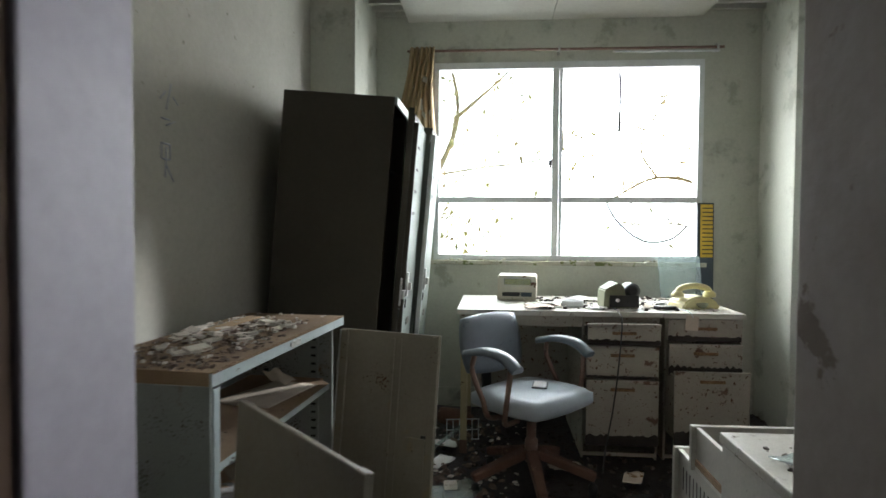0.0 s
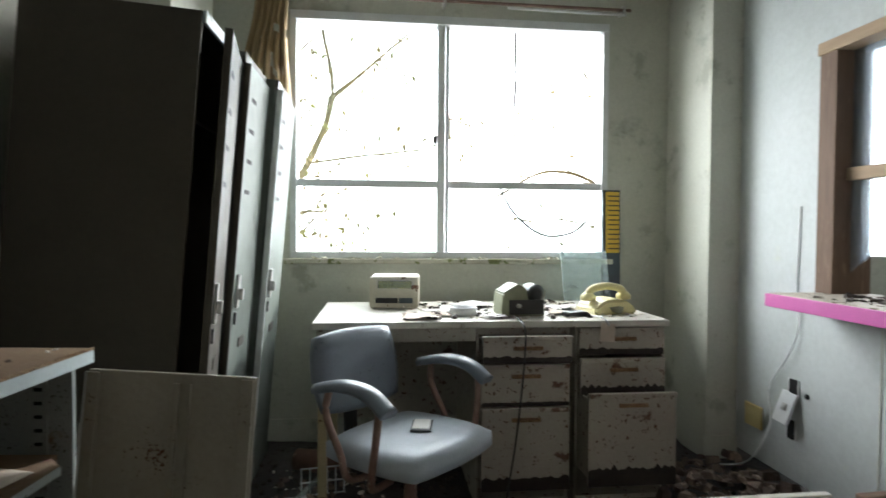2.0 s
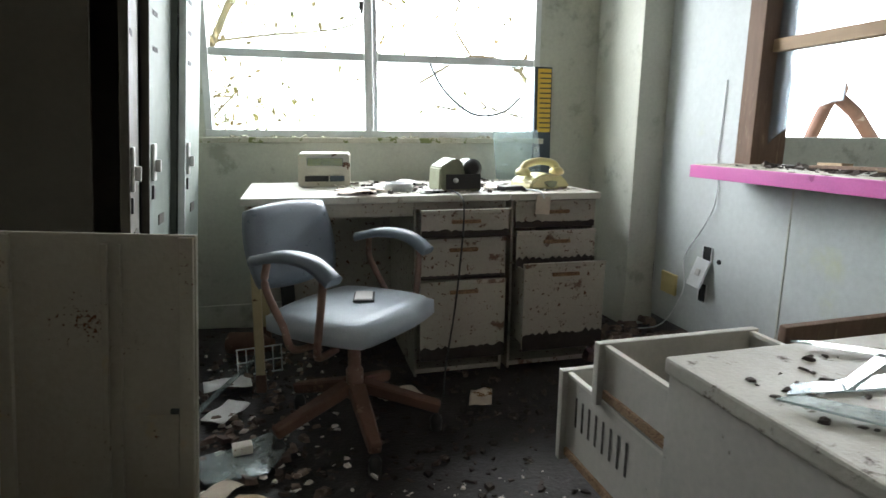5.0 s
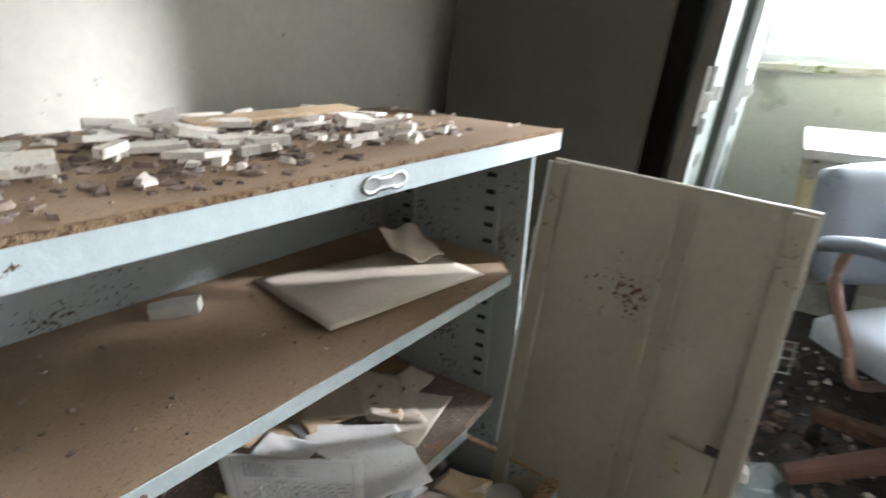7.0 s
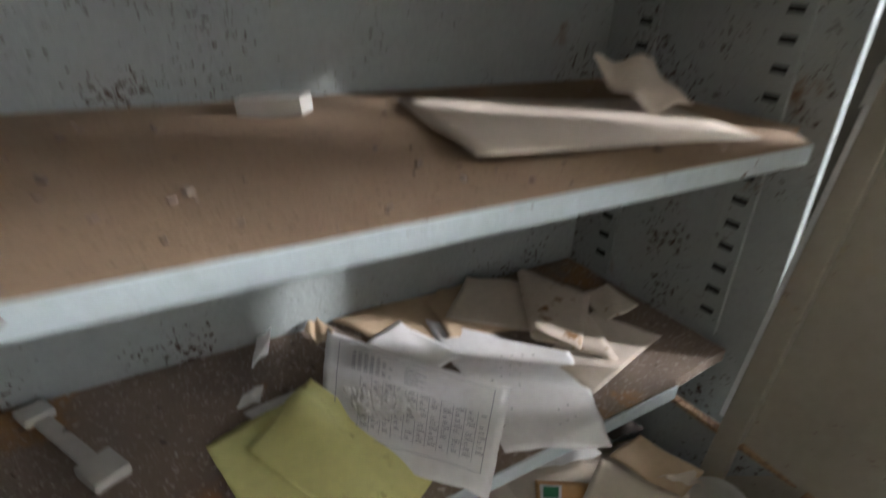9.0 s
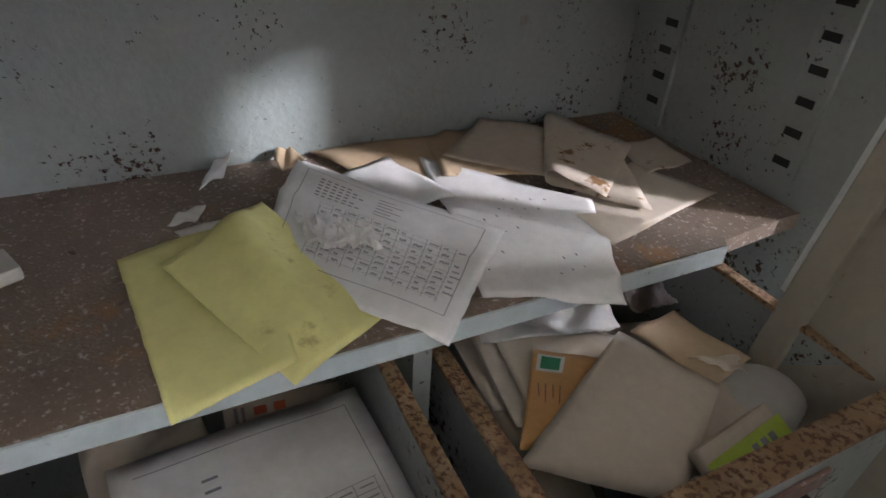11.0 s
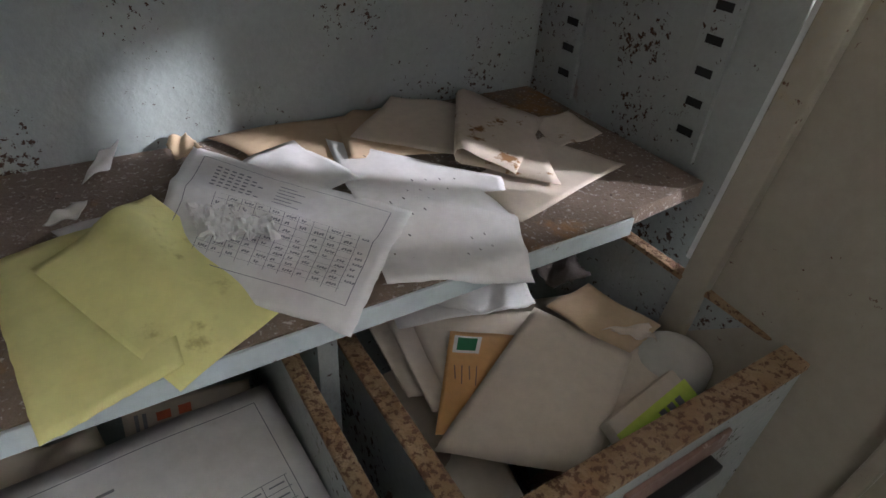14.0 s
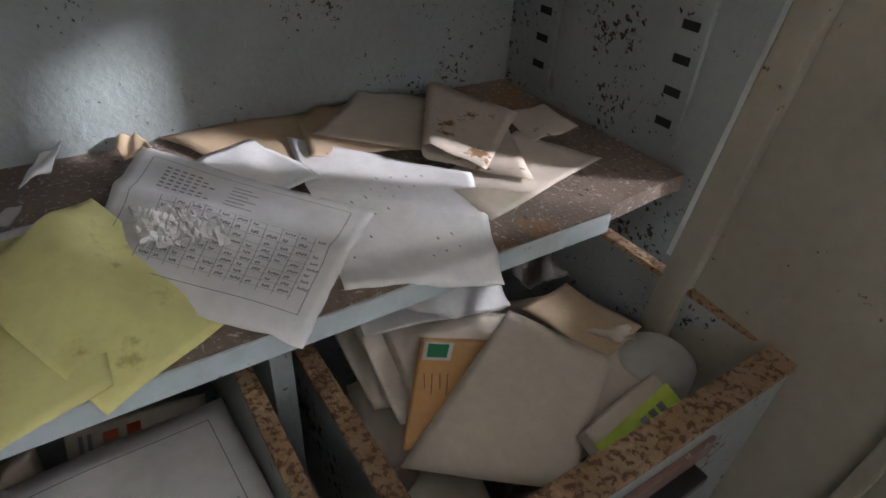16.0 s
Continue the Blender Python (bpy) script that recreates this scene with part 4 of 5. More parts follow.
white, at = put("paper_sheet", [(0.552, 0.294, 0.356), (0.668, 0.149, 0.358), (0.612, 0.026, 0.340), (0.505, 0.066, 0.350)], M_PAPER, "large white sheet curling over the shelf edge", seed=7, n=24, wave=0.0012, rag=0.003,
                lift=lambda u, v: 0.007 * math.exp(-((v - 0.55) / 0.16) ** 2) + 0.003 * math.exp(-((v - 0.5) / 0.04) ** 2))
print_bars("specks", at, [(0.2 + 0.6 * ((k * 0.37) % 1), 0.1 + 0.75 * ((k * 0.61) % 1), 0.21 + 0.6 * ((k * 0.37) % 1), 0.112 + 0.75 * ((k * 0.61) % 1), 0.008) for k in range(22)], M_BLACKMUD, white, "dark grit specks")
typed, at = put("typed_sheet", [(0.430, 0.321, 0.358), (0.560, 0.128, 0.361), (0.462, 0.034, 0.344), (0.350, 0.152, 0.358)], M_PAPER, "typed form with a ruled table on white paper", "paper", seed=8, n=24, wave=0.0015, rag=0.003,
                lift=lambda u, v: 0.004 * math.sin(3.1 * v) + 0.005 * math.exp(-((v - 0.42) / 0.07) ** 2))
bars = [(0.08, 0.08, 0.93, 0.08, 0.004), (0.93, 0.08, 0.93, 0.86, 0.004), (0.08, 0.86, 0.93, 0.86, 0.004), (0.08, 0.08, 0.08, 0.86, 0.004)]
for k in range(11):
    u = 0.22 + 0.065 * k
    bars.append((u, 0.40, u, 0.80, 0.0028))
    for j in range(9):
        if (j * 5 + k * 3) % 7:
            bars += [(u + 0.016 + 0.011 * q, 0.425 + 0.042 * j, u + 0.023 + 0.011 * q, 0.425 + 0.042 * j + 0.004 * ((q + k) % 2), 0.016) for q in range(2 + (k + j) % 3)]
for j in range(10):
    bars.append((0.22, 0.40 + 0.042 * j, 0.88, 0.40 + 0.042 * j, 0.002))
for k in range(6):
    for q in range(5 + k % 3):
        bars.append((0.16 + 0.035 * q, 0.14 + 0.034 * k, 0.182 + 0.035 * q, 0.14 + 0.034 * k, 0.014))
    bars.append((0.46, 0.14 + 0.034 * k, 0.54 + 0.04 * (k % 2), 0.14 + 0.034 * k, 0.008))
print_bars("printing", at, bars, M_INK, typed, "grey typed figures in ruled columns")
bm = bmesh.new()
grid = []
for i in range(25):
    row = []
    for j in range(17):
        u, v = i / 24, j / 16
        h = 0.004 + 0.016 * abs(noise.noise(Vector((u * 5, v * 9, 3)))) + 0.008 * abs(noise.noise(Vector((u * 12, v * 16, 7))))
        edge_u = 0.006 * noise.noise(Vector((u * 7, v * 7, 1)))
        row.append(bm.verts.new(CAB @ Vector((0.400 + 0.052 * u + edge_u, 0.212 - 0.055 * v - 0.02 * u + edge_u, S + 0.009 + h * 0.6))))
    grid.append(row)
for i in range(24):
    for j in range(16):
        bm.faces.new((grid[i][j], grid[i + 1][j], grid[i + 1][j + 1], grid[i][j + 1]))
ob = part("crumpled_paper", bm, M_PAPER)
ob.modifiers.new("thickness", "SOLIDIFY").thickness = 0.0006
tagged(ob, "crumpled dirty white paper with sharp creases", "paper scrap")
put("yellow_sheet", [(0.262, 0.205, 0.354), (0.369, 0.238, 0.354), (0.362, 0.045, 0.356), (0.285, 0.036, 0.345)], M_YPAPER, "stained yellow paper draped over the shelf edge", seed=10, n=20, wave=0.0015, rag=0.004)
put("yellow_sheet", [(0.379, 0.244, 0.362), (0.434, 0.076, 0.350), (0.356, 0.031, 0.352), (0.292, 0.178, 0.360)], M_YPAPER, "folded yellow paper lying on the shelf edge", seed=11, n=24, wave=0.001,
    lift=lambda u, v: 0.022 * math.exp(-((v - 0.36 - 0.25 * u) / 0.2) ** 2) * (1 - u) * min(1, 6 * u + 0.3) + 0.004 * math.sin(3.1 * u) * math.sin(3.1 * v))
put("paper_sheet", [(0.305, 0.236, 0.353), (0.361, 0.244, 0.353), (0.381, 0.189, 0.353), (0.330, 0.177, 0.353)], M_PAPER, "white sheet peeping from under yellow paper", seed=12, wave=0.0006)
# folded envelope with a rounded fold
bm = bmesh.new()
fold_a, fold_b = Vector((0.735, 0.318, 0)), Vector((0.648, 0.186, 0))
far_a, far_b = Vector((0.790, 0.228, 0)), Vector((0.706, 0.108, 0))
rows = []
for k in range(23):
    s = k / 22
    if s < 0.4:
        f = 1 - s / 0.4
        p, q, h = fold_a.lerp(far_a, f * 0.75), fold_b.lerp(far_b, f), 0.003 + 0.002 * f
    elif s < 0.6:
        ang = (s - 0.4) / 0.2 * math.pi
        off = (fold_a - far_a).normalized() * 0.010 * math.sin(ang)
        p, q, h = fold_a + off, fold_b + off, 0.003 + 0.008 * (1 - math.cos(ang))
    else:
        f = (s - 0.6) / 0.4
        p, q, h = fold_a.lerp(far_a, f * 0.95), fold_b.lerp(far_b, f * 0.55), 0.019 - 0.012 * f
    rows.append([bm.verts.new(CAB @ (p.lerp(q, j / 8) + Vector((0, 0, S + 0.005 + h + 0.0008 * math.sin(j * 1.7 + k))))) for j in range(9)])
for ra, rb in zip(rows, rows[1:]):
    for j in range(8):
        bm.faces.new((ra[j], ra[j + 1], rb[j + 1], rb[j])).smooth = True
ob = part("envelope", bm, M_STAINED)
ob.modifiers.new("thickness", "SOLIDIFY").thickness = 0.0006
tagged(ob, "folded buff envelope with brown mould stains", "envelope")
put("paper_scrap", [(0.332, 0.301, 0.353), (0.352, 0.345, 0.358), (0.371, 0.350, 0.364), (0.356, 0.318, 0.354)], M_PAPER, "curled white paper scrap by the back panel", "paper scrap", seed=14, wave=0.002)
put("paper_scrap", [(0.408, 0.342, 0.356), (0.429, 0.350, 0.362), (0.436, 0.314, 0.356), (0.410, 0.305, 0.356)], M_TAN, "torn tan paper scrap by the back panel", "paper scrap", seed=15, wave=0.003, rag=0.04)
put("paper_scrap", [(0.300, 0.245, 0.353), (0.318, 0.262, 0.356), (0.334, 0.262, 0.356), (0.322, 0.240, 0.353)], M_FILE, "grey scrap on the speckled shelf", "paper scrap", seed=16, wave=0.002)
ob = boxes("steel_bracket", M_FILE, None, (0, 0.11, -0.008, 0.008, 0, 0.006), (0.10, 0.135, -0.016, 0.016, 0, 0.012), (-0.015, 0.012, -0.014, 0.014, 0, 0.010), bevel=0.003)
ob.matrix_world = CAB @ pose(0.133, 0.325, S, 0, 0, -66)
tagged(ob, "dusty steel lever fitting on the shelf", "bracket")
bm = bmesh.new()
lumps(bm, 190, lambda r: CAB @ Vector((r.uniform(0.04, 0.84), r.uniform(0.07, 0.34), S - 0.0015)), 0.004, 0.4, 33)
tagged(part("shelf_grit", bm, M_FLAKE), "flakes of rust and grit on the shelf", "grit", kind="stuff")

# drawer contents
put("envelope", [(0.519, 0.106, 0.205), (0.600, 0.106, 0.205), (0.560, -0.060, 0.205), (0.492, -0.040, 0.200)], M_BUFF, "buff envelope low in the drawer", "envelope", seed=20)
put("envelope", [(0.600, 0.140, 0.215), (0.770, 0.100, 0.215), (0.760, -0.050, 0.210), (0.610, -0.060, 0.210)], M_STAINED, "stained envelope low in the drawer", "envelope", seed=19)
put("paper_sheet", [(0.545, 0.155, 0.248), (0.657, 0.150, 0.248), (0.668, 0.085, 0.244), (0.544, 0.118, 0.244)], M_PAPER, "white papers at the drawer's back", seed=21, wave=0.003)
put("paper_sheet", [(0.584, 0.125, 0.252), (0.690, 0.130, 0.254), (0.672, 0.078, 0.250), (0.620, 0.090, 0.250)], M_PAPER, "crumpled white sheet in the drawer", seed=28, wave=0.004, rag=0.01)
put("envelope", [(0.528, 0.160, 0.228), (0.565, 0.150, 0.226), (0.545, 0.050, 0.226), (0.520, 0.055, 0.226)], M_BUFF, "buff envelope stacked in the drawer", "envelope", seed=22, group="stack of envelopes")
put("envelope", [(0.546, 0.155, 0.232), (0.600, 0.134, 0.230), (0.560, 0.020, 0.230), (0.529, 0.030, 0.230)], M_BUFF, "buff envelope stacked in the drawer", "envelope", seed=23, group="stack of envelopes")
put("envelope", [(0.568, 0.148, 0.236), (0.690, 0.074, 0.236), (0.603, 0.010, 0.233), (0.543, 0.022, 0.234)], M_BUFF, "buff envelope stacked in the drawer", "envelope", seed=24, group="stack of envelopes")
orange, at = put("orange_envelope", [(0.588, 0.097, 0.239), (0.640, 0.063, 0.239), (0.555, -0.012, 0.238), (0.517, 0.006, 0.238)], M_ORANGE, "orange envelope with a green stamp", "envelope", seed=26, wave=0.0008)
print_bars("stamp", at, [(0.08, 0.15, 0.50, 0.15, 0.19)], M_PAPER, orange, "perforated white stamp ground")
print_bars("stamp_print", lambda u, v, up: at(u, v, up + 0.0006), [(0.14, 0.15, 0.44, 0.15, 0.14)], M_GREEN, orange, "green stamp picture")
print_bars("writing", at, [(0.15 + 0.12 * k, 0.38, 0.2 + 0.12 * k, 0.52 + 0.05 * (k % 2), 0.02) for k in range(4)], M_TUBE, orange, "faint vertical writing")
put("large_envelope", [(0.668, 0.074, 0.254), (0.712, -0.013, 0.248), (0.600, -0.082, 0.244), (0.509, -0.006, 0.242)], M_BUFF, "large blank buff envelope on top of the pile", "envelope", seed=27, wave=0.001, lift=lambda u, v: 0.006 * math.sin(3.14 * v) * math.sin(3.14 * u) - 0.006 * (max(0, v - 0.9) * 10))
put("envelope", [(0.685, 0.075, 0.247), (0.745, 0.080, 0.250), (0.765, 0.000, 0.246), (0.705, -0.010, 0.244)], M_TAN, "tan envelope tucked behind the others", "envelope", seed=29)
put("envelope", [(0.700, 0.020, 0.240), (0.745, -0.020, 0.240), (0.690, -0.085, 0.238), (0.630, -0.060, 0.238)], M_BUFF, "buff envelope under the large one", "envelope", seed=37)
put("paper_scrap", [(0.708, 0.020, 0.250), (0.752, 0.004, 0.254), (0.740, -0.014, 0.250), (0.724, 0.004, 0.250)], M_BUFF, "torn paper scrap in the drawer", "paper scrap", seed=30, rag=0.05, wave=0.003)
put("paper_scrap", [(0.690, 0.125, 0.262), (0.740, 0.110, 0.275), (0.735, 0.070, 0.262), (0.700, 0.085, 0.258)], M_MUCK, "dark rotted paper scrap in the drawer", "paper scrap", seed=38, rag=0.05, wave=0.005)
pk = thing("lime_packet", CAB @ pose(0.672, -0.068, 0.252, 24, 0, 8), "crushed lime-green paper packet in the drawer", "packet")
boxes("box", M_BUFF, pk, (-0.045, 0.045, -0.016, 0.016, -0.006, 0.008), bevel=0.003)
boxes("strip", M_LIME, pk, (-0.046, 0.046, -0.017, 0.004, 0.0082, 0.0098))
for k in range(3):
    boxes("writing", M_INK, pk, (0.0 + 0.011 * k, 0.007 + 0.011 * k, -0.010, -0.003, 0.0099, 0.0104))
bm = bmesh.new()
lathe(bm, [(0.028, 0), (0.034, 0.004), (0.034, 0.03), (0.030, 0.034), (0.004, 0.035)], 20, CAB @ pose(0.752, -0.030, 0.212))
tagged(part("grey_tin", bm, M_FILE), "round grey tin in the drawer corner", "tin")
bm = bmesh.new()
lumps(bm, 60, lambda r: nook(r.uniform(0.0, 0.17), r.uniform(1.885, 2.13), r.uniform(0.125, 0.20)), 0.03, 0.2, 35)
tagged(part("paper_shreds", bm, M_FLAKE), "dark crumbled paper under the envelopes", "shreds", kind="stuff")
table, at = put("typed_sheet", [(0.224, 0.117, 0.228), (0.421, 0.128, 0.228), (0.432, -0.080, 0.226), (0.250, -0.090, 0.226)], M_PAPER, "typed table on white paper in the drawer", seed=31, wave=0.002)
bars = [(0.08, 0.08, 0.92, 0.08, 0.004), (0.92, 0.08, 0.92, 0.95, 0.004)]
for k in range(10):
    bars.append((0.15, 0.45 + 0.05 * k, 0.9, 0.45 + 0.05 * k, 0.003))
    for j in range(8):
        bars.append((0.19 + 0.09 * j, 0.475 + 0.05 * k, 0.25 + 0.09 * j, 0.475 + 0.05 * k, 0.007))
for j in range(9):
    bars.append((0.17 + 0.09 * j, 0.45, 0.17 + 0.09 * j, 0.92, 0.003))
for k in range(4):
    bars.append((0.30, 0.2 + 0.05 * k, 0.36, 0.2 + 0.05 * k, 0.012))
print_bars("printing", at, bars, M_INK, table, "grey typed table")
print_bars("rust_hole", at, [(0.80, 0.60, 0.92, 0.62, 0.10), (0.84, 0.56, 0.86, 0.68, 0.07)], M_BLACKMUD, table, "ragged rust-burnt hole")
news, at = put("newspaper", [(0.311, 0.165, 0.215), (0.412, 0.150, 0.215), (0.400, 0.085, 0.212), (0.310, 0.100, 0.212)], M_BUFF, "folded newspaper with red headline blocks", "newspaper", seed=32)
print_bars("headline", at, [(0.25, 0.25, 0.36, 0.25, 0.14), (0.42, 0.25, 0.52, 0.25, 0.14)], M_RED, news, "red headline characters")
print_bars("print", at, [(0.1, 0.15, 0.1, 0.5, 0.03), (0.16, 0.15, 0.16, 0.5, 0.03)], M_INK, news, "rows of small print")
put("crumpled_paper", [(0.200, 0.160, 0.205), (0.292, 0.160, 0.212), (0.302, 0.105, 0.205), (0.210, 0.100, 0.200)], M_BUFF, "crumpled grey-buff paper in the drawer", "paper scrap", seed=33, wave=0.008)
put("paper_sheet", [(0.160, 0.140, 0.18), (0.420, 0.150, 0.18), (0.425, -0.140, 0.18), (0.150, -0.130, 0.18)], M_BUFF, "older sheet at the drawer's bottom", seed=36)

# upper shelf things
U = 0.637
folder, at = put("folder", [(0.504, 0.298, U + 0.001), (0.455, 0.085, U + 0.006), (0.765, 0.050, U + 0.001), (0.790, 0.215, U + 0.001)], M_BUFF, "cream cardboard folder on the upper shelf", "folder", seed=40, wave=0.0015)
put("crumpled_paper", [(0.715, 0.235, U + 0.040), (0.775, 0.200, U + 0.044), (0.765, 0.130, U + 0.006), (0.705, 0.160, U + 0.006)], M_BUFF, "crumpled grey scrap leaning at the shelf's back", "paper scrap", seed=41, wave=0.008)
bm = bmesh.new()
slab(bm, [(-0.03, -0.012), (0.03, -0.016), (0.034, 0.008), (0.0, 0.016), (-0.032, 0.012)], 0, 0.016, CAB @ pose(0.372, 0.285, U, 0, -8, -35))
tagged(part("plaster_chunk", bm, M_FILE), "grey plaster chunk on the upper shelf", "plaster chunk")
bm = bmesh.new()
lumps(bm, 90, lambda r: nook(r.uniform(-0.26, 0.07), r.uniform(1.45, 2.2), U - 0.001), 0.004, 0.5, 42)
tagged(part("shelf_grit", bm, M_FLAKE), "grit and flakes on the upper shelf", "grit", kind="stuff")

# rubble on the cabinet top
T = CH + 0.0005
rng = random.Random(11)
for k in range(44):
    s = rng.uniform(0.009, 0.030)
    w = s * rng.uniform(0.3, 0.8)
    lx, ly = min(0.80, max(0.1, rng.gauss(0.47, 0.15))), rng.uniform(0.06, 0.30)
    bm = bmesh.new()
    jag = lambda v: v * rng.uniform(0.7, 1.15)
    slab(bm, [(jag(-s), jag(-w)), (jag(0), jag(-w) * 1.1), (jag(s), jag(-w)), (jag(s) * 1.1, 0), (jag(s), jag(w)), (jag(-s * 0.2), jag(w)), (jag(-s), jag(w))], 0, rng.uniform(0.004, 0.010))
    ob = part("plaster_shard", bm, M_SHARD)
    ob.matrix_world = CAB @ pose(lx, ly, T + 0.004 + 0.006 * (k % 3), rng.uniform(-12, 12), rng.uniform(-10, 10), rng.uniform(-40, 40))
    tagged(ob, "broken white plaster shard on the cabinet top", "plaster shard", "fallen plaster on the cabinet")
ob = boxes("thin_board", M_TAN, None, (-0.12, 0.12, -0.02, 0.02, 0, 0.004), bevel=0.001)
ob.matrix_world = CAB @ pose(0.50, 0.22, T + 0.022, 3, -2, -6)
tagged(ob, "thin tan strip of board among the plaster", "board strip")
bm = bmesh.new()


def heap(r):
    lx, ly = r.uniform(0.01, 0.75), r.uniform(0.02, 0.355)
    if lx > 0.45:
        ly = 0.06 + ly * 0.7
    return CAB @ Vector((lx, ly, T - 0.001))


lumps(bm, 700, heap, 0.010, 0.35, 12)
tagged(part("flake_litter", bm, M_FLAKE), "brown flakes and dust over the cabinet top", "litter", kind="stuff")
bm = bmesh.new()
lumps(bm, 160, lambda r: CAB @ Vector((min(0.84, max(0.05, r.gauss(0.45, 0.2))), r.uniform(0.05, 0.33), T + 0.002)), 0.009, 0.6, 13)
tagged(part("plaster_crumbs", bm, M_SHARD), "white plaster crumbs on the cabinet top", "litter", kind="stuff")

# ---- desk ----
DX0, DX1, DY0, DY1, DZ = 0.493, 1.969, 3.24, 3.93, 0.768
desk = thing("desk", IDENT, "long rusting cream steel desk with two drawer pedestals", "desk")
boxes("desktop", M_DESKTOP, desk, (DX0, 1.555, DY0, DY1, DZ - 0.028, DZ), (1.56, DX1, DY0 - 0.005, DY1, DZ - 0.028, DZ), bevel=0.004)
boxes("front_rail", M_DESK, desk, (DX0 + 0.015, 1.15, DY0 + 0.02, DY0 + 0.035, DZ - 0.085, DZ - 0.029), (1.15, 1.55, DY0 + 0.035, DY0 + 0.045, DZ - 0.06, DZ - 0.029), bevel=0.002)
for y in (DY0 + 0.025, DY1 - 0.06):
    leg = boxes("leg", M_LEG, desk, (DX0 + 0.02, DX0 + 0.055, y, y + 0.035, 0.05, DZ - 0.028), bevel=0.003)
    boxes("foot_cap", M_TUBE, leg, (DX0 + 0.017, DX0 + 0.058, y - 0.003, y + 0.038, -0.02, 0.06), bevel=0.004)
boxes("modesty_panel", M_DESK, desk, (DX0 + 0.06, 1.15, DY1 - 0.10, DY1 - 0.09, 0.2, DZ - 0.03))


def pedestal(x0, x1, fronts):
    p = boxes("pedestal", M_DESK, desk, (x0, x0 + 0.01, DY0 + 0.03, DY1 - 0.03, -0.02, DZ - 0.029), (x1 - 0.01, x1, DY0 + 0.03, DY1 - 0.03, -0.02, DZ - 0.029), (x0 + 0.01, x1 - 0.01, DY1 - 0.05, DY1 - 0.03, -0.02, DZ - 0.029), (x0 + 0.01, x1 - 0.01, DY0 + 0.03, DY1 - 0.05, 0.0, 0.02), bevel=0.001)
    for z0, z1, out, mud in fronts:
        y = DY0 + 0.03 - out
        boxes("drawer_front", M_DESK, p, (x0 + 0.012, x1 - 0.012, y - 0.016, y, z0, z1), bevel=0.002)
        boxes("drawer_lip", M_DESK, p, (x0 + 0.012, x1 - 0.012, y - 0.024, y - 0.0162, z1 - 0.018, z1), bevel=0.002)
        panels(p, M_DESK, 0.0, ("drawer_side", (x0 + 0.02, x0 + 0.026, y, y + 0.4, z0 + 0.02, z1 - 0.03)), ("drawer_side", (x1 - 0.026, x1 - 0.02, y, y + 0.4, z0 + 0.02, z1 - 0.03)), ("drawer_bottom", (x0 + 0.026, x1 - 0.026, y, y + 0.4, z0 + 0.02, z0 + 0.026)))
        cx = (x0 + x1) / 2
        boxes("handle", M_RUSTEDGE, p, (cx - 0.06, cx + 0.06, y - 0.030, y - 0.0165, z1 - 0.055, z1 - 0.040), bevel=0.003, label="rusted pull")
        if mud:
            bm = bmesh.new()
            zs = [z0 + mud * (0.6 + 0.5 * abs(noise.noise(Vector((k * 0.5, z0 * 9, 1))))) for k in range(25)]
            xs = [x0 + 0.012 + (x1 - x0 - 0.024) * k / 24 for k in range(25)]
            slab(bm, [(x, z0 - 0.004) for x in xs] + [(x, z) for x, z in zip(xs[::-1], zs[::-1])], 0, 0.002, Matrix(((1, 0, 0, 0), (0, 0, 1, y - 0.0186), (0, 1, 0, 0), (0, 0, 0, 1))))
            part("mud_line", bm, M_BLACKMUD, p, "black ragged tide of mud")


pedestal(1.155, 1.545, ((0.61, 0.715, 0.07, 0.03), (0.43, 0.595, 0.04, 0.015), (0.085, 0.42, 0.05, 0.07)))
pedestal(1.575, 1.965, ((0.625, 0.735, 0.0, 0.03), (0.45, 0.61, 0.02, 0.06), (0.12, 0.49, 0.12, 0.10)))

meter = thing("desk_instrument", pose(0.83, 3.72, DZ, 0, 0, -6), "beige desk instrument with a dial window", "instrument")
bm = bmesh.new()
slab(bm, [(-0.14, 0), (0.07, 0), (0.045, 0.145), (-0.13, 0.15)], -0.115, 0.115, Matrix(((0, 0, 1, 0), (-1, 0, 0, 0), (0, 1, 0, 0.002), (0, 0, 0, 1))))
bmesh.ops.bevel(bm, geom=list(bm.edges), offset=0.006, segments=2, affect="EDGES")
part("case", bm, M_METER, meter)
face = pose(0, -0.0605, 0.075, -10, 0, 0)
boxes("dial_window", M_GLASSBLUE, meter, (-0.075, 0.085, -0.004, 0.0, 0.02, 0.055), bevel=0.002, m=face)
boxes("scale", M_YPAPER, meter, (-0.072, 0.082, -0.0005, 0.003, 0.022, 0.053), m=face)
boxes("slot_plate", M_BLACK, meter, (-0.085, 0.02, -0.004, 0.001, -0.05, -0.025), bevel=0.002, m=face)
boxes("button_plate", M_NAVY, meter, (0.025, 0.09, -0.004, 0.001, -0.05, -0.025), bevel=0.002, m=face)

mach = thing("desk_machine", pose(1.37, 3.42, DZ, 0, 0, 4), "olive and black desk machine with a round knob", "machine")
bm = bmesh.new()
slab(bm, [(-0.10, 0), (0.09, 0), (0.09, 0.035), (0.02, 0.06), (0.005, 0.125), (-0.03, 0.14), (-0.095, 0.10)], -0.075, 0.075, Matrix(((1, 0, 0, 0), (0, 0, -1, 0), (0, 1, 0, 0.002), (0, 0, 0, 1))))
bmesh.ops.bevel(bm, geom=list(bm.edges), offset=0.006, segments=2, affect="EDGES")
part("case", bm, M_OLIVE, mach)
bm = bmesh.new()
